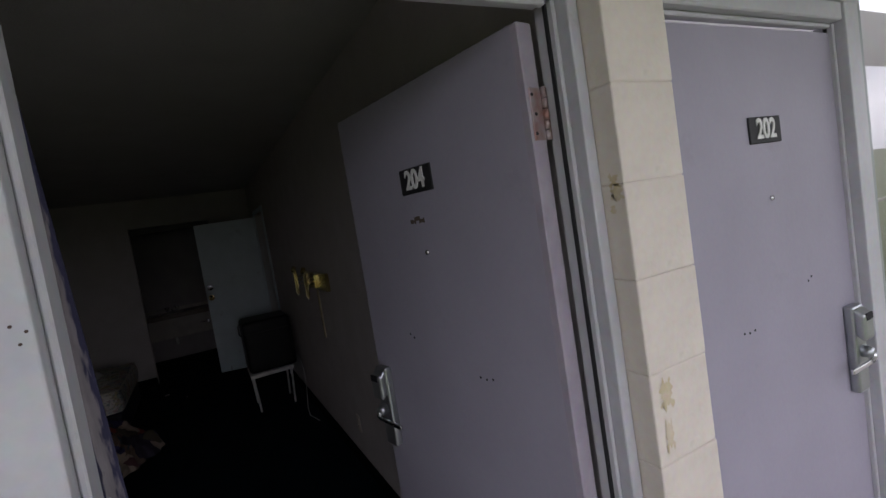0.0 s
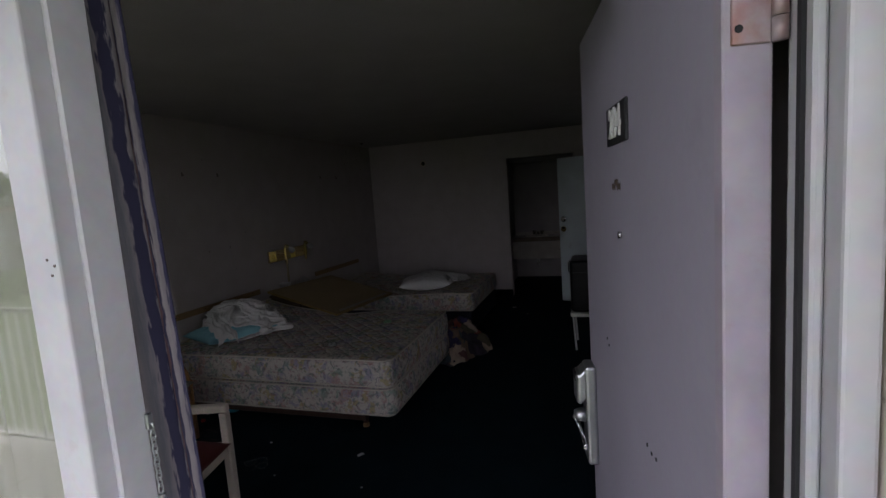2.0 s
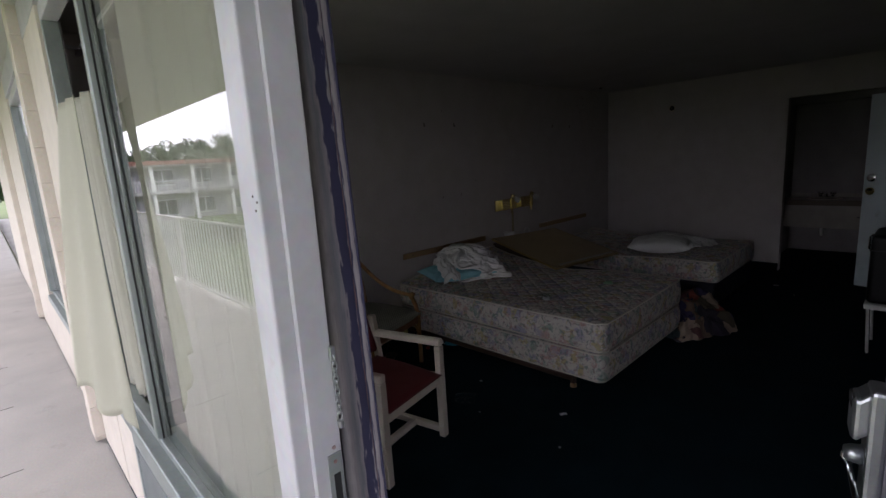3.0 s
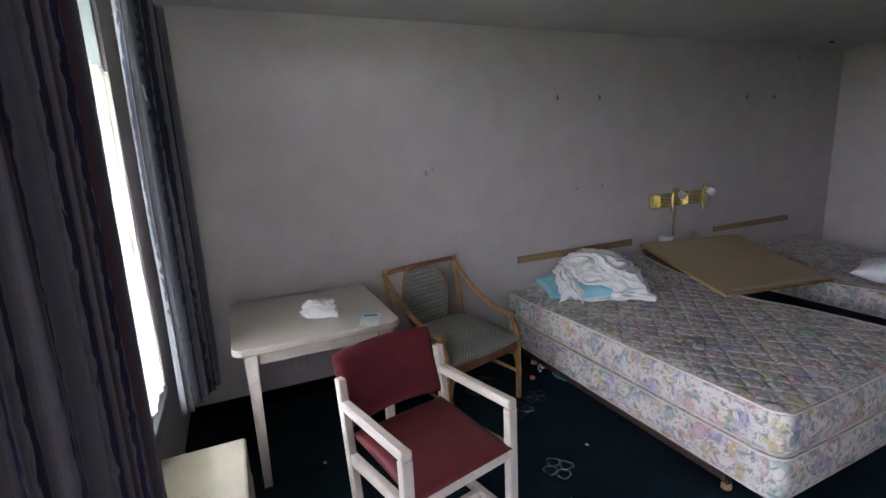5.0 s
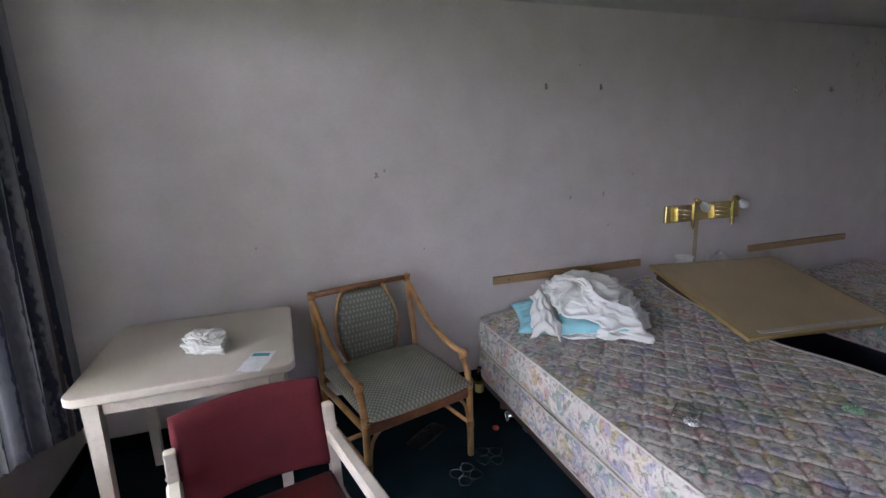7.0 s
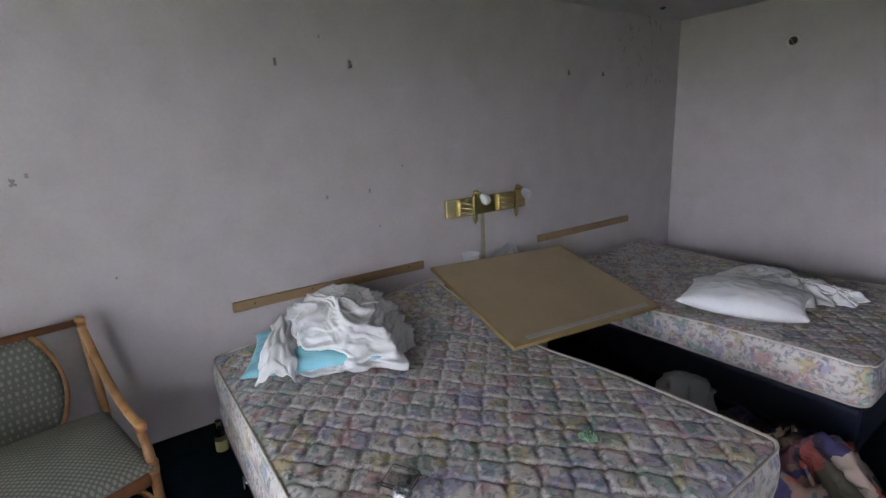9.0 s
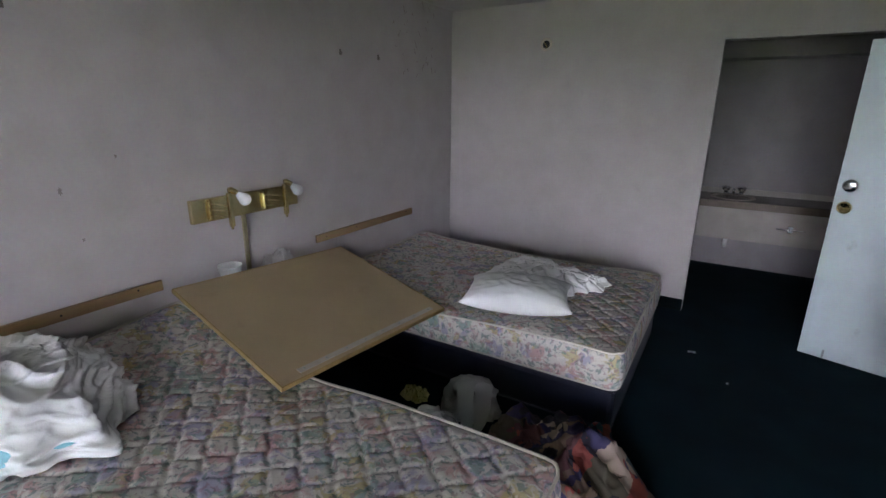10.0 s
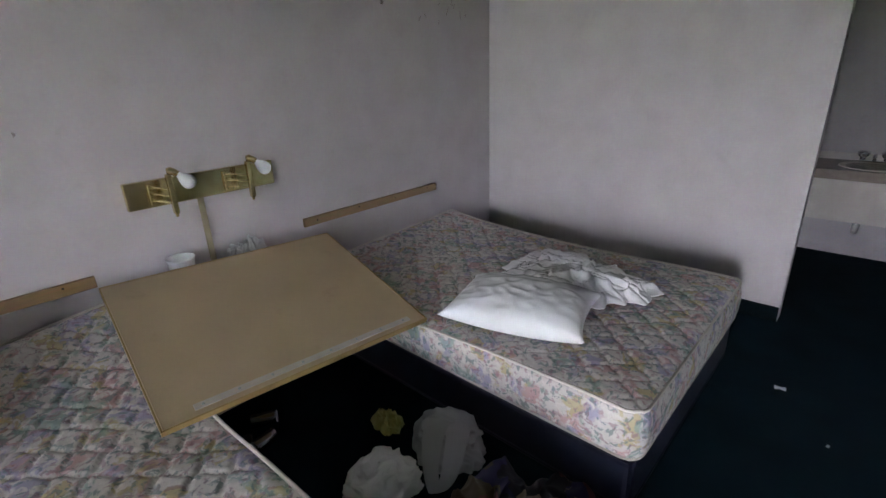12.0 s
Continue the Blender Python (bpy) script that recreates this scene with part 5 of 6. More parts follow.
wall_lamp("brass double wall lamp with bare bulbs between beds", pose(XW, 5.175, 1.075), True)
wall_lamp("brass double wall lamp on the opposite wall", pose(XE, 3.77, 1.31, 0, 0, 180), True, False)
for y0, y1, z in ((3.38, 4.605, 0.70), (5.70, 6.885, 0.695)):
    c = thing("headboard_cleat", "tan wooden headboard cleat screwed to the wall", "cleat", pose(XW, (y0 + y1) / 2, z))
    part("strip", boxes((0, -(y1 - y0) / 2, 0, 0.018, (y1 - y0) / 2, 0.055), bevel=0.002), M_CLEAT, c)
    for k in range(4):
        part("screw", sweep([(0.017, -0.5 + 0.33 * k, 0.028 + 0.01 * (k % 2)), (0.0195, -0.5 + 0.33 * k, 0.028 + 0.01 * (k % 2))], 0.005, 8), M_DARK, c)
for y in (3.775, 4.20, 6.05, 6.47):
    h = thing("picture_hook", "small dark metal picture hook on the wall", "hook", pose(XW, y, 2.0), group="picture hooks")
    part("tab", boxes((0, -0.008, -0.019, 0.004, 0.008, 0.019), bevel=0.001), M_HOOK, h)
    part("hook", sweep([(0.003, 0, -0.01), (0.016, 0, -0.016), (0.017, 0, 0.0)], 0.003, 6), M_HOOK, h)
for k, (y, z, r) in enumerate(((2.62, 1.48, 0.010), (2.67, 1.505, 0.006), (3.98, 1.26, 0.007), (4.255, 1.268, 0.008), (4.305, 1.04, 0.005), (4.03, 2.14, 0.005), (2.9, 1.0, 0.004), (1.9, 1.1, 0.004), (4.5, 1.4, 0.005))):
    part("wall_mark", sheet(8, 8, lambda a, b: Vector((XW + 0.0012, y + (a - 0.5) * r * 2 * (1 + noise.noise(Vector((b * 3, k, 0)))), z + (b - 0.5) * r * 3 * (1 + noise.noise(Vector((a * 3, k, 3))))))), M_STAIN, bpy.data.objects["wall_west"], "brown scuff")
rnd = random.Random(12)
for k in range(34):
    y, z = rnd.choice(((6.85, 2.30), (6.9, 1.97), (7.05, 2.2), (7.2, 2.05), (7.2, 2.42), (6.7, 2.2)))
    y, z = y + rnd.uniform(-0.11, 0.11), z + rnd.uniform(-0.12, 0.12)
    pts = [(XW + 0.0004, y + 0.03 * noise.noise(Vector((k, q * 0.5, 1))), z + 0.05 * noise.noise(Vector((k, q * 0.5, 7)))) for q in range(7)]
    part("mildew_streak", sweep(pts, 0.0026, 4), M_STAIN, bpy.data.objects["wall_west"], "faint brown mildew streak")
sk = thing("junction_box", "open electrical box with a bare hole", "junction box", pose(-1.91, YN, 2.16) @ Matrix.Scale(1.45, 4))
part("ring", moved(lathe([(0.024, 0), (0.034, 0.004), (0.037, 0.001)], 20), pose(0, 0, 0, 90, 0, 0)), M_CREAM, sk)
part("plug", moved(lathe([(0.022, 0.002), (0.012, 0.006), (0.004, 0.012)], 16), pose(0, 0, 0, 90, 0, 0)), M_DARK, sk)
part("wire", sweep([(-0.01, -0.008, 0.01), (0.005, -0.03, 0.0), (0.012, -0.02, -0.02)], 0.003, 6), M_BRASS, sk)
sp = thing("ceiling_cap", "small dark cap on the ceiling", "ceiling fitting", pose(-2.62, 6.92, ZC))
part("cap", lathe([(0.022, 0), (0.024, -0.006), (0.012, -0.016), (0.002, -0.018)], 16), M_IRON, sp, smooth=True)


def outlet(m, label):
    o = thing("wall_outlet", label, "outlet", m)
    part("plate", boxes((0, -0.036, -0.058, 0.005, 0.036, 0.058), bevel=0.002), M_CREAM, o)
    for z in (-0.022, 0.022):
        s = part("receptacle", boxes((0.004, -0.017, z - 0.014, 0.007, 0.017, z + 0.014), bevel=0.002), M_CREAM, o)
        part("slot", boxes((0.0068, -0.008, z - 0.005, 0.0075, -0.005, z + 0.006), (0.0068, 0.005, z - 0.005, 0.0075, 0.008, z + 0.006)), M_DARK, s)


outlet(pose(XW, 1.606, 0.235), "cream double wall outlet below the table")
outlet(pose(XE, 3.26, 0.33, 0, 0, 180), "cream double wall outlet on the east wall")

# ---- table ----
tb = thing("side_table", "square almond laminate table with cream legs", "table", pose(-2.325, 1.64, 0))
bmt = bmesh.new()
rings = []
for inset, z in ((0.006, 0.738), (0.0, 0.744), (0.0, 0.768), (0.002, 0.773), (0.007, 0.775)):
    ring = []
    for cx, cy, a0 in ((1, 1, 0), (-1, 1, 90), (-1, -1, 180), (1, -1, 270)):
        for k in range(9):
            a = radians(a0 + k * 11.25)
            ring.append(bmt.verts.new((cx * 0.35 + (0.06 - inset) * math.cos(a), cy * 0.355 + (0.06 - inset) * math.sin(a), z)))
    rings.append(ring)
for lo, hi in zip(rings, rings[1:]):
    for k in range(len(lo)):
        bmt.faces.new((lo[k], lo[(k + 1) % len(lo)], hi[(k + 1) % len(lo)], hi[k]))
bmt.faces.new(rings[0][::-1]); bmt.faces.new(rings[-1])
part("tabletop", bmt, M_TABLE, tb)
for sx in (-1, 1):
    part("apron", boxes((sx * 0.335 - 0.011, -0.30, 0.665, sx * 0.335 + 0.011, 0.30, 0.738), bevel=0.002), M_CREAM, tb)
    part("apron", boxes((-0.30, sx * 0.335 - 0.011, 0.665, 0.30, sx * 0.335 + 0.011, 0.738), bevel=0.002), M_CREAM, tb)
    for sy in (-1, 1):
        part("leg", sweep([(sx * 0.335, sy * 0.335, 0), (sx * 0.335, sy * 0.335, 0.738)], [0.028, 0.040], 4), M_CREAM, tb)
ob = part("hand_towel", heap(0.19, 0.13, 0.085, 31, n=70, folds=0.018, lip=0.010, layers=1.6, freq=1.3, lobe=(5.5, 0.6)), M_LINEN, smooth=True)
ob.matrix_world = pose(-2.23, 1.68, 0.776, 0, 0, 75)
tagged(ob, "white hand towel crumpled on the table", "towel"); thicken(ob, 0.004)
pk = thing("paper_packet", "white paper packet with a blue label", "packet", pose(-1.99, 1.905, 0.7765, 0, 0, -20))
part("sleeve", sheet(14, 10, lambda a, b: Vector(((a - 0.5) * 0.19, (b - 0.5) * 0.10, 0.006 + 0.008 * noise.noise(Vector((a * 3, b * 3, 5)))))), M_PAPER, pk, smooth=True)
part("label_patch", sheet(4, 3, lambda a, b: Vector((-0.05 + (a - 0.5) * 0.03, (b - 0.5) * 0.075, 0.012 + 0.004 * noise.noise(Vector((a, b * 3, 5)))))), M_BLUE, pk, "blue printed patch")

# ---- maroon armchair ----
ch = thing("armchair", "maroon upholstered armchair with cream painted frame", "chair", pose(-1.115, 2.02, 0, 0, 0, 13))
for s in (-1, 1):
    y = s * 0.262
    part("front_leg", beam((-0.022, y, 0.0), (-0.022, y, 0.575), 0.040, 0.046), M_CREAM, ch)
    part("arm", beam((0.0, y, 0.598), (-0.50, y, 0.585), 0.046, 0.042, 0.008), M_CREAM, ch)
    part("back_post", beam((-0.44, y, 0.0), (-0.525, y, 0.70), 0.036, 0.046), M_CREAM, ch)
    part("seat_rail", beam((-0.044, y, 0.375), (-0.455, y, 0.345), 0.034, 0.05), M_CREAM, ch)
    part("runner", beam((-0.044, y, 0.045), (-0.43, y, 0.045), 0.034, 0.04), M_CREAM, ch)
    for x, z in ((-0.50, 0.62), (-0.48, 0.50), (-0.46, 0.36)):
        part("screw_cap", sweep([(x, y + s * 0.016, z), (x, y + s * 0.0215, z)], 0.006, 8), M_CREAM, ch)
part("front_rail", beam((-0.025, -0.24, 0.37), (-0.025, 0.24, 0.37), 0.034, 0.05), M_CREAM, ch)
part("stretcher", beam((-0.23, -0.25, 0.045), (-0.23, 0.25, 0.045), 0.034, 0.04), M_CREAM, ch)
seat = cushion(0.50, 0.49, 0.075, 7, n=24, pinch=0.0, wrinkle=0.002)
part("seat", moved(seat, pose(-0.245, 0, 0.385, 0, 4, 0)), M_REDV, ch, "maroon vinyl seat, darkened by wear", smooth=True)


def back_at(a, b, side):
    y = (a - 0.5) * 0.51
    z = 0.468 + 0.305 * b
    rim = (min(a, 1 - a) * 12, min(b, 1 - b) * 8)
    f = math.sin(min(1, rim[0]) * math.pi / 2) ** 0.6 * math.sin(min(1, rim[1]) * math.pi / 2) ** 0.6
    curve = -0.035 * (1 - (2 * a - 1) ** 2)
    return Vector((-0.50 - 0.10 * b + curve + side * (0.012 + 0.030 * f), y, z + 0.01 * math.sin(math.pi * a)))


bb = sheet(24, 16, lambda a, b: back_at(a, b, 1))
for side in (-1,):
    g2 = [[bb.verts.new(back_at(i / 24, j / 16, -1)) for j in range(17)] for i in range(25)]
    for i in range(24):
        for j in range(16):
            bb.faces.new((g2[i][j], g2[i][j + 1], g2[i + 1][j + 1], g2[i + 1][j]))
bb.verts.ensure_lookup_table()
g1 = [[bb.verts[i * 17 + j] for j in range(17)] for i in range(25)]
for i in range(24):
    bb.faces.new((g1[i][0], g1[i + 1][0], g2[i + 1][0], g2[i][0]))
    bb.faces.new((g1[i][16], g2[i][16], g2[i + 1][16], g1[i + 1][16]))
for j in range(16):
    bb.faces.new((g1[0][j], g2[0][j], g2[0][j + 1], g1[0][j + 1]))
    bb.faces.new((g1[24][j], g1[24][j + 1], g2[24][j + 1], g2[24][j]))
part("backrest", bb, M_RED, ch, "maroon woven backrest", smooth=True)

# ---- rattan armchair ----
rc = thing("rattan_armchair", "bent rattan armchair with green dotted upholstery", "chair", pose(-2.025, 2.620, 0, 0, 0, 15.5))
for s in (-1, 1):
    y = s * 0.298
    part("rear_post", sweep([(-0.545, y, 0), (-0.545, y, 0.30), (-0.565, y, 0.55), (-0.625, y, 0.872)], 0.017, 12), M_RATTAN, rc, smooth=True)
    part("front_leg", sweep([(-0.012, y, 0), (-0.012, y, 0.40), (-0.03, y, 0.49), (-0.065, y, 0.56)], 0.0175, 12), M_RATTAN, rc, smooth=True)
    part("arm", sweep(bezier((-0.612, y, 0.84), (-0.46, y, 0.70), (-0.32, y, 0.575), (-0.05, y, 0.572), 18), 0.0165, 12), M_RATTAN, rc, smooth=True)
    for p, q in (((-0.068, y, 0.545), (-0.048, y, 0.59)), ((-0.632, y, 0.845), (-0.617, y, 0.885)), ((-0.012, y, 0.395), (-0.012, y, 0.44)), ((-0.012, y, 0.17), (-0.012, y, 0.205))):
        part("binding", sweep([p, Vector(p).lerp(Vector(q), 0.25), Vector(p).lerp(Vector(q), 0.5), Vector(p).lerp(Vector(q), 0.75), q], [0.0205, 0.0215, 0.0205, 0.0215, 0.0205], 12), M_RATTAN, rc, "wrapped cane binding", smooth=True)
    part("side_rail", sweep([(-0.012, y, 0.375), (-0.545, y, 0.365)], 0.016, 10), M_RATTAN, rc, smooth=True)
    part("side_stretcher", sweep([(-0.012, y, 0.185), (-0.545, y, 0.185)], 0.011, 10), M_RATTAN, rc, smooth=True)
    part("back_splat_rim", sweep(bezier((-0.535, s * 0.108, 0.42), (-0.55, s * 0.208, 0.55), (-0.60, s * 0.218, 0.70), (-0.625, s * 0.123, 0.865), 16), 0.0115, 10), M_RATTAN, rc, smooth=True)
    part("bow_brace", sweep(bezier((-0.012, s * 0.285, 0.20), (-0.012, s * 0.28, 0.33), (-0.012, s * 0.24, 0.365), (-0.012, s * 0.15, 0.368)), 0.009, 8), M_RATTAN, rc, smooth=True)
part("top_rail", sweep([(-0.627, -0.298, 0.868), (-0.63, 0, 0.872), (-0.627, 0.298, 0.868)], 0.0165, 12), M_RATTAN_D, rc, "dark cane top rail", smooth=True)
part("front_rail", boxes((-0.028, -0.285, 0.345, 0.002, 0.285, 0.405), bevel=0.012, seg=3), M_RATTAN_D, rc, "brown cane front rail")
part("rear_rail", sweep([(-0.545, -0.298, 0.40), (-0.545, 0.298, 0.40)], 0.015, 10), M_RATTAN_D, rc, smooth=True)
part("cross_stretcher", sweep([(-0.27, -0.298, 0.187), (-0.27, 0.298, 0.187)], 0.011, 10), M_RATTAN, rc, smooth=True)
seat = cushion(0.57, 0.60, 0.145, 9, n=26, pinch=0.0, wrinkle=0.003)
part("seat", moved(seat, pose(-0.265, 0, 0.368, 0, 3, 0)), M_GREENSEAT, rc, "green dotted seat cushion", smooth=True)


def splat(a, b):
    prof = 0.105 * (1 - b) ** 2 + 2 * 0.262 * b * (1 - b) + 0.118 * b * b
    z = 0.425 + 0.435 * b
    x = -0.538 - 0.088 * b ** 1.3
    return (a - 0.5) * 2 * prof, z, x


bs = bmesh.new()
for side in (1, -1):
    g = []
    for i in range(17):
        row = []
        for j in range(21):
            a, b = i / 16, j / 20
            y, z, x = splat(a, b)
            f = (max(0, 1 - (2 * a - 1) ** 4)) ** 0.5 * (max(0, 1 - (2 * b - 1) ** 6)) ** 0.5
            row.append(bs.verts.new((x + side * 0.024 * f, y, z)))
        g.append(row)
    for i in range(16):
        for j in range(20):
            bs.faces.new((g[i][j], g[i + 1][j], g[i + 1][j + 1], g[i][j + 1]))
bmesh.ops.remove_doubles(bs, verts=bs.verts, dist=0.0003)
part("backrest", bs, M_GREENCLOTH, rc, "green dotted oval back panel", smooth=True)

# ---- black box on a white-legged stool ----
stl = thing("metal_stool", "low stand with white tubular legs", "stand", pose(0.655, 5.30, 0))
part("seat_frame", sweep([(-0.20, -0.19, 0.36), (0.20, -0.19, 0.36), (0.20, 0.19, 0.36), (-0.20, 0.19, 0.36)], 0.011, 8, closed=True), M_RAIL, stl)
part("seat", boxes((-0.21, -0.20, 0.365, 0.21, 0.20, 0.385), bevel=0.006), M_RAIL, stl, "pale seat board")
for sx in (-1, 1):
    for sy in (-1, 1):
        part("leg", sweep([(sx * 0.185, sy * 0.17, 0.36), (sx * 0.165, sy * 0.165, 0)], 0.010, 8), M_RAIL, stl, smooth=True)
bk = thing("black_cooler", "black box with a chrome handle on a stand", "cooler", pose(0.69, 5.36, 0.385))
part("case", boxes((-0.24, -0.22, 0.0, 0.22, 0.24, 0.52), bevel=0.035, seg=4), M_BLACK, bk)
part("lid_line", boxes((-0.243, -0.223, 0.40, 0.223, 0.243, 0.406), bevel=0.002), M_DARK, bk)
part("pull_handle", sweep([(-0.243, 0.02, 0.36), (-0.262, 0.02, 0.38), (-0.262, 0.02, 0.47), (-0.243, 0.02, 0.49)], 0.007, 8), M_CHROME, bk, "chrome handle", smooth=True)
cable = part("loose_cable", sweep(bezier((0.90, 5.0, 0.5), (0.93, 4.85, 0.42), (0.93, 4.95, 0.2), (0.88, 4.8, 0.01), 12) + [(0.86, 4.6, 0.006), (0.90, 4.4, 0.006)], 0.004, 6), M_RAIL, smooth=True)
tagged(cable, "white cable trailing down to the carpet", "cable")

# ---- wash alcove ----
vt = thing("vanity_counter", "wall-hung vanity counter with beige apron", "vanity", pose(0, 8.72, -0.03))
part("counter", boxes((-0.758, 0, 0.745, XE - 0.002, 0.49, 0.82), bevel=0.006, seg=2), M_COUNTER, vt, "dark brown laminate counter")
part("apron", boxes((-0.758, 0.012, 0.435, XE - 0.002, 0.03, 0.745), bevel=0.002), M_APRON, vt)
part("backsplash", boxes((-0.758, 0.478, 0.82, XE - 0.002, 0.498, 0.875), bevel=0.003), M_APRON, vt)
basin = part("basin", moved(lathe([(0.20, -0.002), (0.195, 0.004), (0.17, 0.002), (0.12, -0.01), (0.02, -0.012)], 28), pose(-0.33, 0.24, 0.822)), M_CREAM, vt, "cream oval basin", smooth=True)
ft = part("faucet", boxes((-0.42, 0.40, 0.82, -0.24, 0.45, 0.84), bevel=0.006, seg=2), M_CHROME, vt, "chrome faucet")
part("spout", sweep([(-0.33, 0.42, 0.84), (-0.33, 0.41, 0.88), (-0.33, 0.34, 0.885), (-0.33, 0.30, 0.87)], 0.012, 10), M_CHROME, ft, smooth=True)
for x in (-0.40, -0.26):
    part("tap_handle", moved(lathe([(0.018, 0), (0.020, 0.02), (0.036, 0.03), (0.038, 0.056), (0.030, 0.064), (0.006, 0.066)], 12), pose(x, 0.425, 0.84)), M_CHROME, ft, smooth=True)
part("drain_trap", sweep([(-0.33, 0.20, 0.80), (-0.33, 0.20, 0.36), (-0.33, 0.24, 0.31), (-0.33, 0.30, 0.34), (-0.33, 0.47, 0.40)], 0.022, 10), M_SINK, vt, smooth=True)
tw = thing("towel_bar", "small chrome cross towel bar on the vanity apron", "towel bar", pose(0.17, 8.73, 0.57))
part("bar", sweep([(-0.11, -0.035, 0.0), (0.11, -0.035, 0.0)], 0.008, 10), M_CHROME, tw, smooth=True)
part("mount", boxes((-0.02, -0.035, -0.03, 0.02, 0.0, 0.03), bevel=0.004), M_CHROME, tw)

# ---- litter ----
ob = part("bedspread", crumple(0.78, 1.08, 0.27, 41, n=130, folds=0.09, freq=2.4, ragged=0.26, fanned=0.3), M_BLANKET, smooth=True)
ob.matrix_world = pose(-0.83, 5.08, 0.0, 0, 0, 26)
tagged(ob, "printed dark bedspread heaped on the carpet", "bedspread"); thicken(ob, 0.006)
cb = thing("carrier_bag", "limp white plastic carrier bag on the floor", "bag", pose(-1.41, 5.42, 0, 0, 0, 12))
film = part("film", heap(0.31, 0.25, 0.215, 43, n=80, folds=0.022, lip=0.010, layers=1.2, freq=0.9), M_FILM, cb, smooth=True)
for a0, p1, p2, p3 in (((-0.03, -0.05, 0.215), (-0.01, -0.13, 0.21), (0.0, -0.19, 0.08), (0.045, -0.21, 0.012)), ((0.06, -0.02, 0.20), (0.08, -0.10, 0.20), (0.11, -0.17, 0.07), (0.06, -0.20, 0.012))):
    path = bezier(Vector(a0), Vector(p1), Vector(p2), Vector(p3), 20)
    part("handle", sheet(20, 4, lambda s, t: path[min(int(round(s * 20)), len(path) - 1)] + Vector(((t - 0.5) * (0.10 - 0.055 * s), (t - 0.5) * 0.02, 0.010 * math.sin(t * 3.1 + s * 4)))), M_FILM, film, smooth=True)
ob = part("towel", heap(0.28, 0.24, 0.14, 44, n=70, folds=0.022, lip=0.014, layers=1.5, freq=1.1), M_LINEN, smooth=True)
ob.matrix_world = pose(-1.50, 5.10, 0.0, 0, 0, 60)
tagged(ob, "dirty white towel between the beds", "towel"); thicken(ob, 0.004)
ob = part("snack_packet", crumple(0.18, 0.13, 0.05, 45, n=30, folds=0.03), M_YELLOW, smooth=True)
ob.matrix_world = pose(-1.76, 5.36, 0.0)
tagged(ob, "crumpled yellow snack packet on the floor", "packet")


def can(m, label):
    c = thing("drink_can", label, "can", m, group="cans on the floor")
    part("body", lathe([(0.024, 0), (0.032, 0.008), (0.032, 0.105), (0.026, 0.12)], 20), M_CHROME, c, smooth=True)
    part("rim", lathe([(0.027, 0.119), (0.028, 0.123), (0.024, 0.1225), (0.022, 0.118)], 20), M_STEEL, c)


for x, y, a in ((-2.315, 3.345, -8), (-2.252, 3.40, 14), (-2.16, 4.87, 60), (-2.26, 4.93, 150), (-2.10, 4.97, 10)):
    can(pose(x, y, 0.033, 90, 0, a), "empty silver drink can lying on the carpet")
bt = thing("glass_bottle", "small glass bottle with an amber label", "bottle", pose(-2.68, 3.195, 0))
part("glass", lathe([(0.026, 0), (0.030, 0.006), (0.030, 0.10), (0.013, 0.145), (0.012, 0.185), (0.015, 0.19), (0.015, 0.20)], 20), M_AMBER, bt, smooth=True)
part("label_band", lathe([(0.0305, 0.03), (0.0308, 0.032), (0.0308, 0.088), (0.0305, 0.09)], 20), M_YELLOW, bt, "yellow label")
ob = part("bottle_cap", lathe([(0.017, 0), (0.018, 0.012), (0.014, 0.016), (0.002, 0.017)], 16), M_REDCAP, smooth=True)
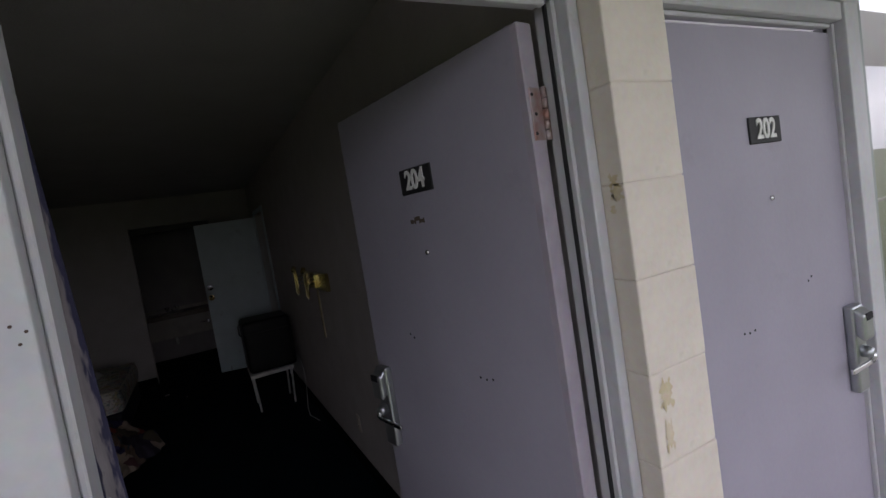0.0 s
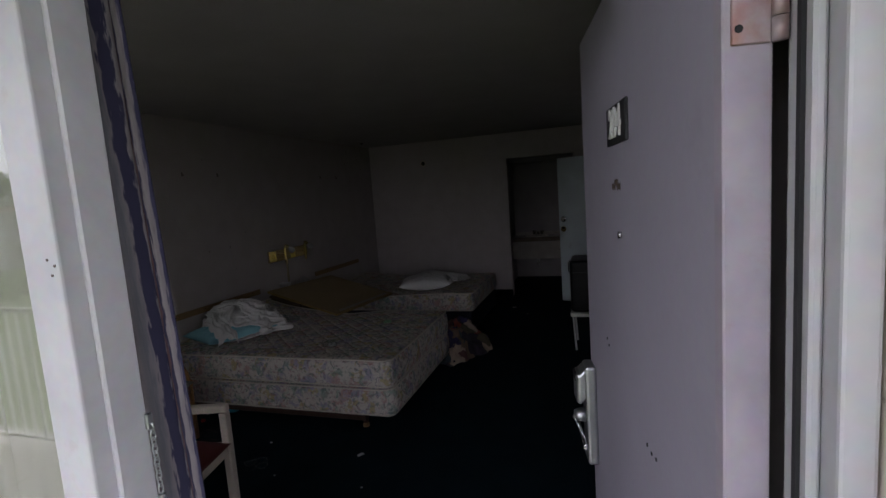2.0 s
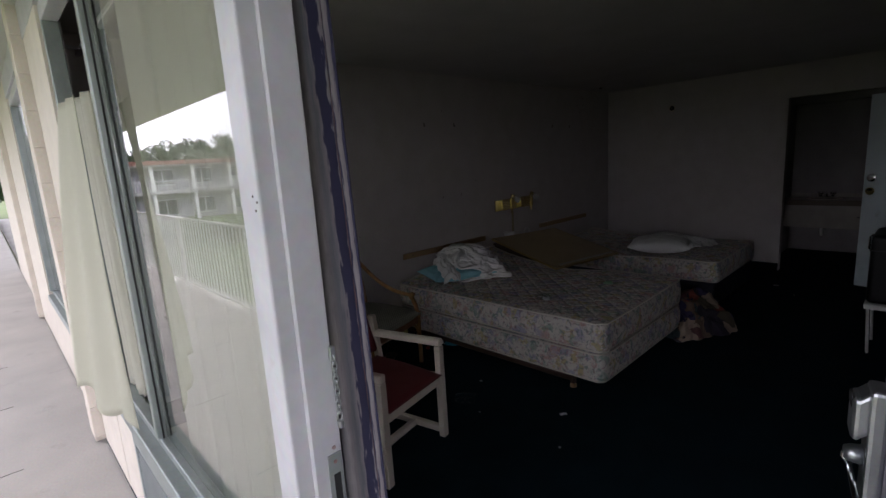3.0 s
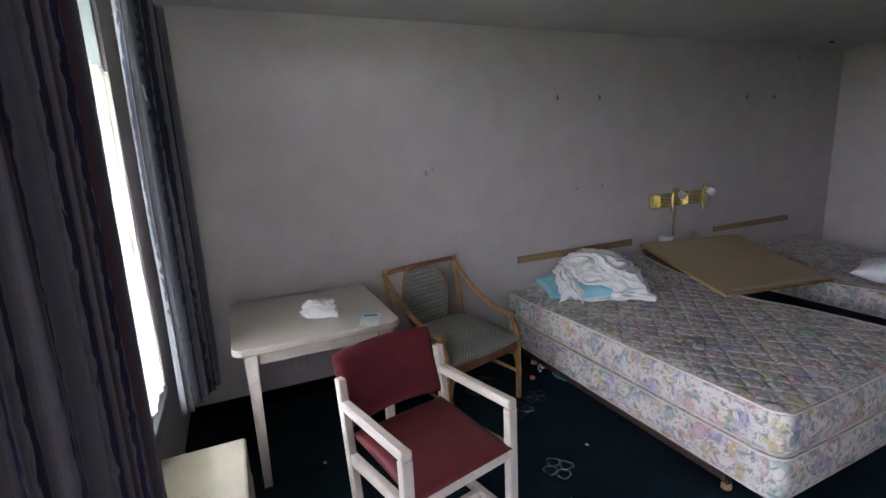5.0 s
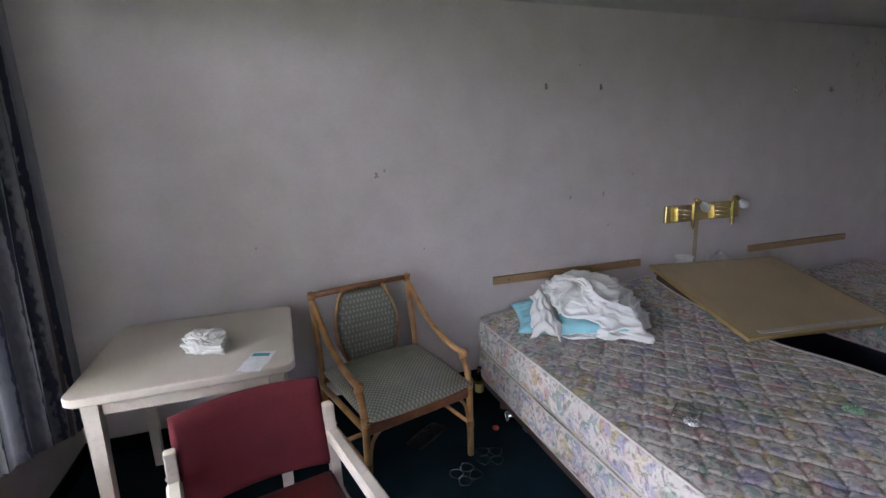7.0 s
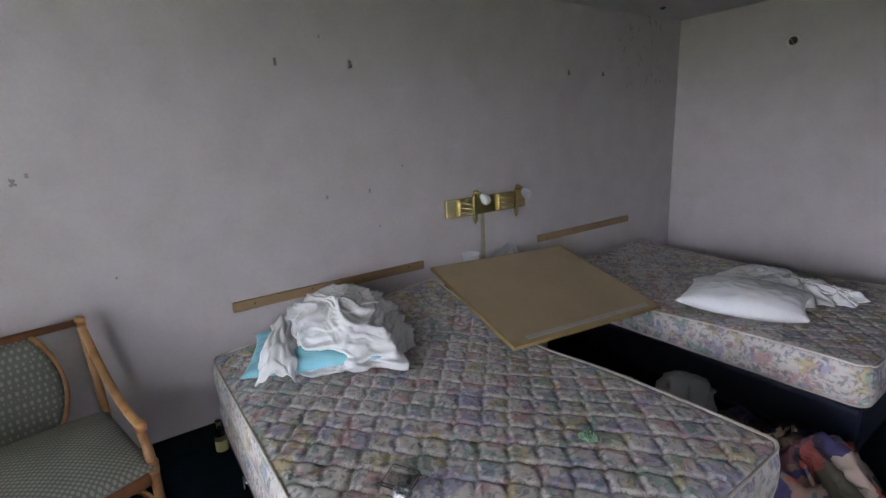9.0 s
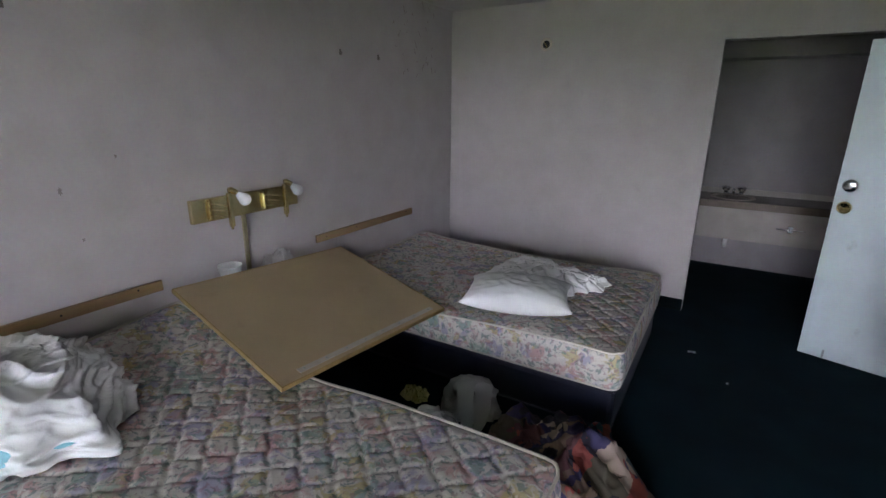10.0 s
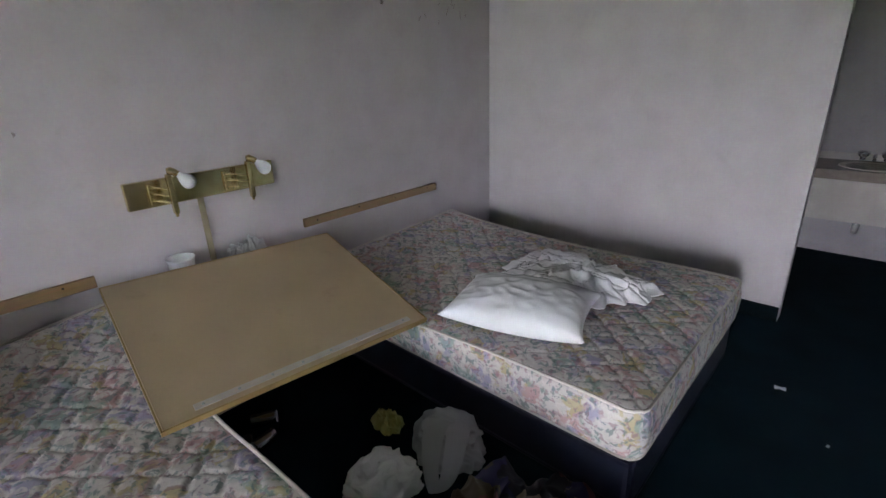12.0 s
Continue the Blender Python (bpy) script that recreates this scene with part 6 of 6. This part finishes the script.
ob.matrix_world = pose(-2.281, 3.128, 0.0); tagged(ob, "red plastic bottle cap on the carpet", "cap")


def can_rings(m):
    """A six-pack carrier: six joined loops of clear plastic."""
    o = thing("can_carrier", "clear plastic six-pack ring carrier on the carpet", "can carrier", m, group="can carriers")
    for i in range(2):
        for j in range(2):
            pts = [(0.036 * (2 * i - 1) + 0.034 * math.cos(q), 0.036 * (2 * j - 1) + 0.034 * math.sin(q) * (1 + 0.1 * math.sin(3 * q)), 0.006 + 0.004 * math.sin(2 * q + i + j)) for q in [2 * math.pi * k / 20 for k in range(20)]]
            part("loop", sweep(pts, 0.002, 5, closed=True), M_RING, o, smooth=True)


for x, y, a in ((-1.968, 2.82, 20), (-2.06, 2.99, 70), (-1.406, 2.683, 40)):
    can_rings(pose(x, y, 0.001, 0, 0, a))
for x, y, w, a in ((-0.425, 6.83, 0.05, 10), (-0.775, 2.92, 0.045, 50), (-1.487, 2.94, 0.02, 0), (-2.02, 1.60, 0.02, 30), (-1.2, 2.6, 0.012, 0), (-0.6, 2.6, 0.012, 0), (-0.2, 6.5, 0.02, 80)):
    ob = part("paper_scrap", sheet(6, 4, lambda a_, b_: Vector(((a_ - 0.5) * w, (b_ - 0.5) * w * 0.6, 0.004 + 0.012 * abs(noise.noise(Vector((a_ * 2 + x, b_ * 2, y))))))), M_PAPER, smooth=True)
    ob.matrix_world = pose(x, y, 0.001, 0, 0, a)
    tagged(ob, "small white scrap of paper on the carpet", "paper scrap", group="scraps on the carpet")
sd = part("sandal", cushion(0.10, 0.25, 0.05, 51, n=16, pinch=0.0), M_BLACK, smooth=True)
sd.matrix_world = pose(-2.33, 2.72, 0, 0, 0, 35); tagged(sd, "black shoe lying under the rattan chair", "shoe")
ob = part("blue_wrapper", crumple(0.12, 0.06, 0.03, 55, n=20, folds=0.02), M_BLUE, smooth=True)
ob.matrix_world = pose(-2.16, 3.30, 0, 0, 0, 20); tagged(ob, "blue wrapper under the edge of the bed", "wrapper")
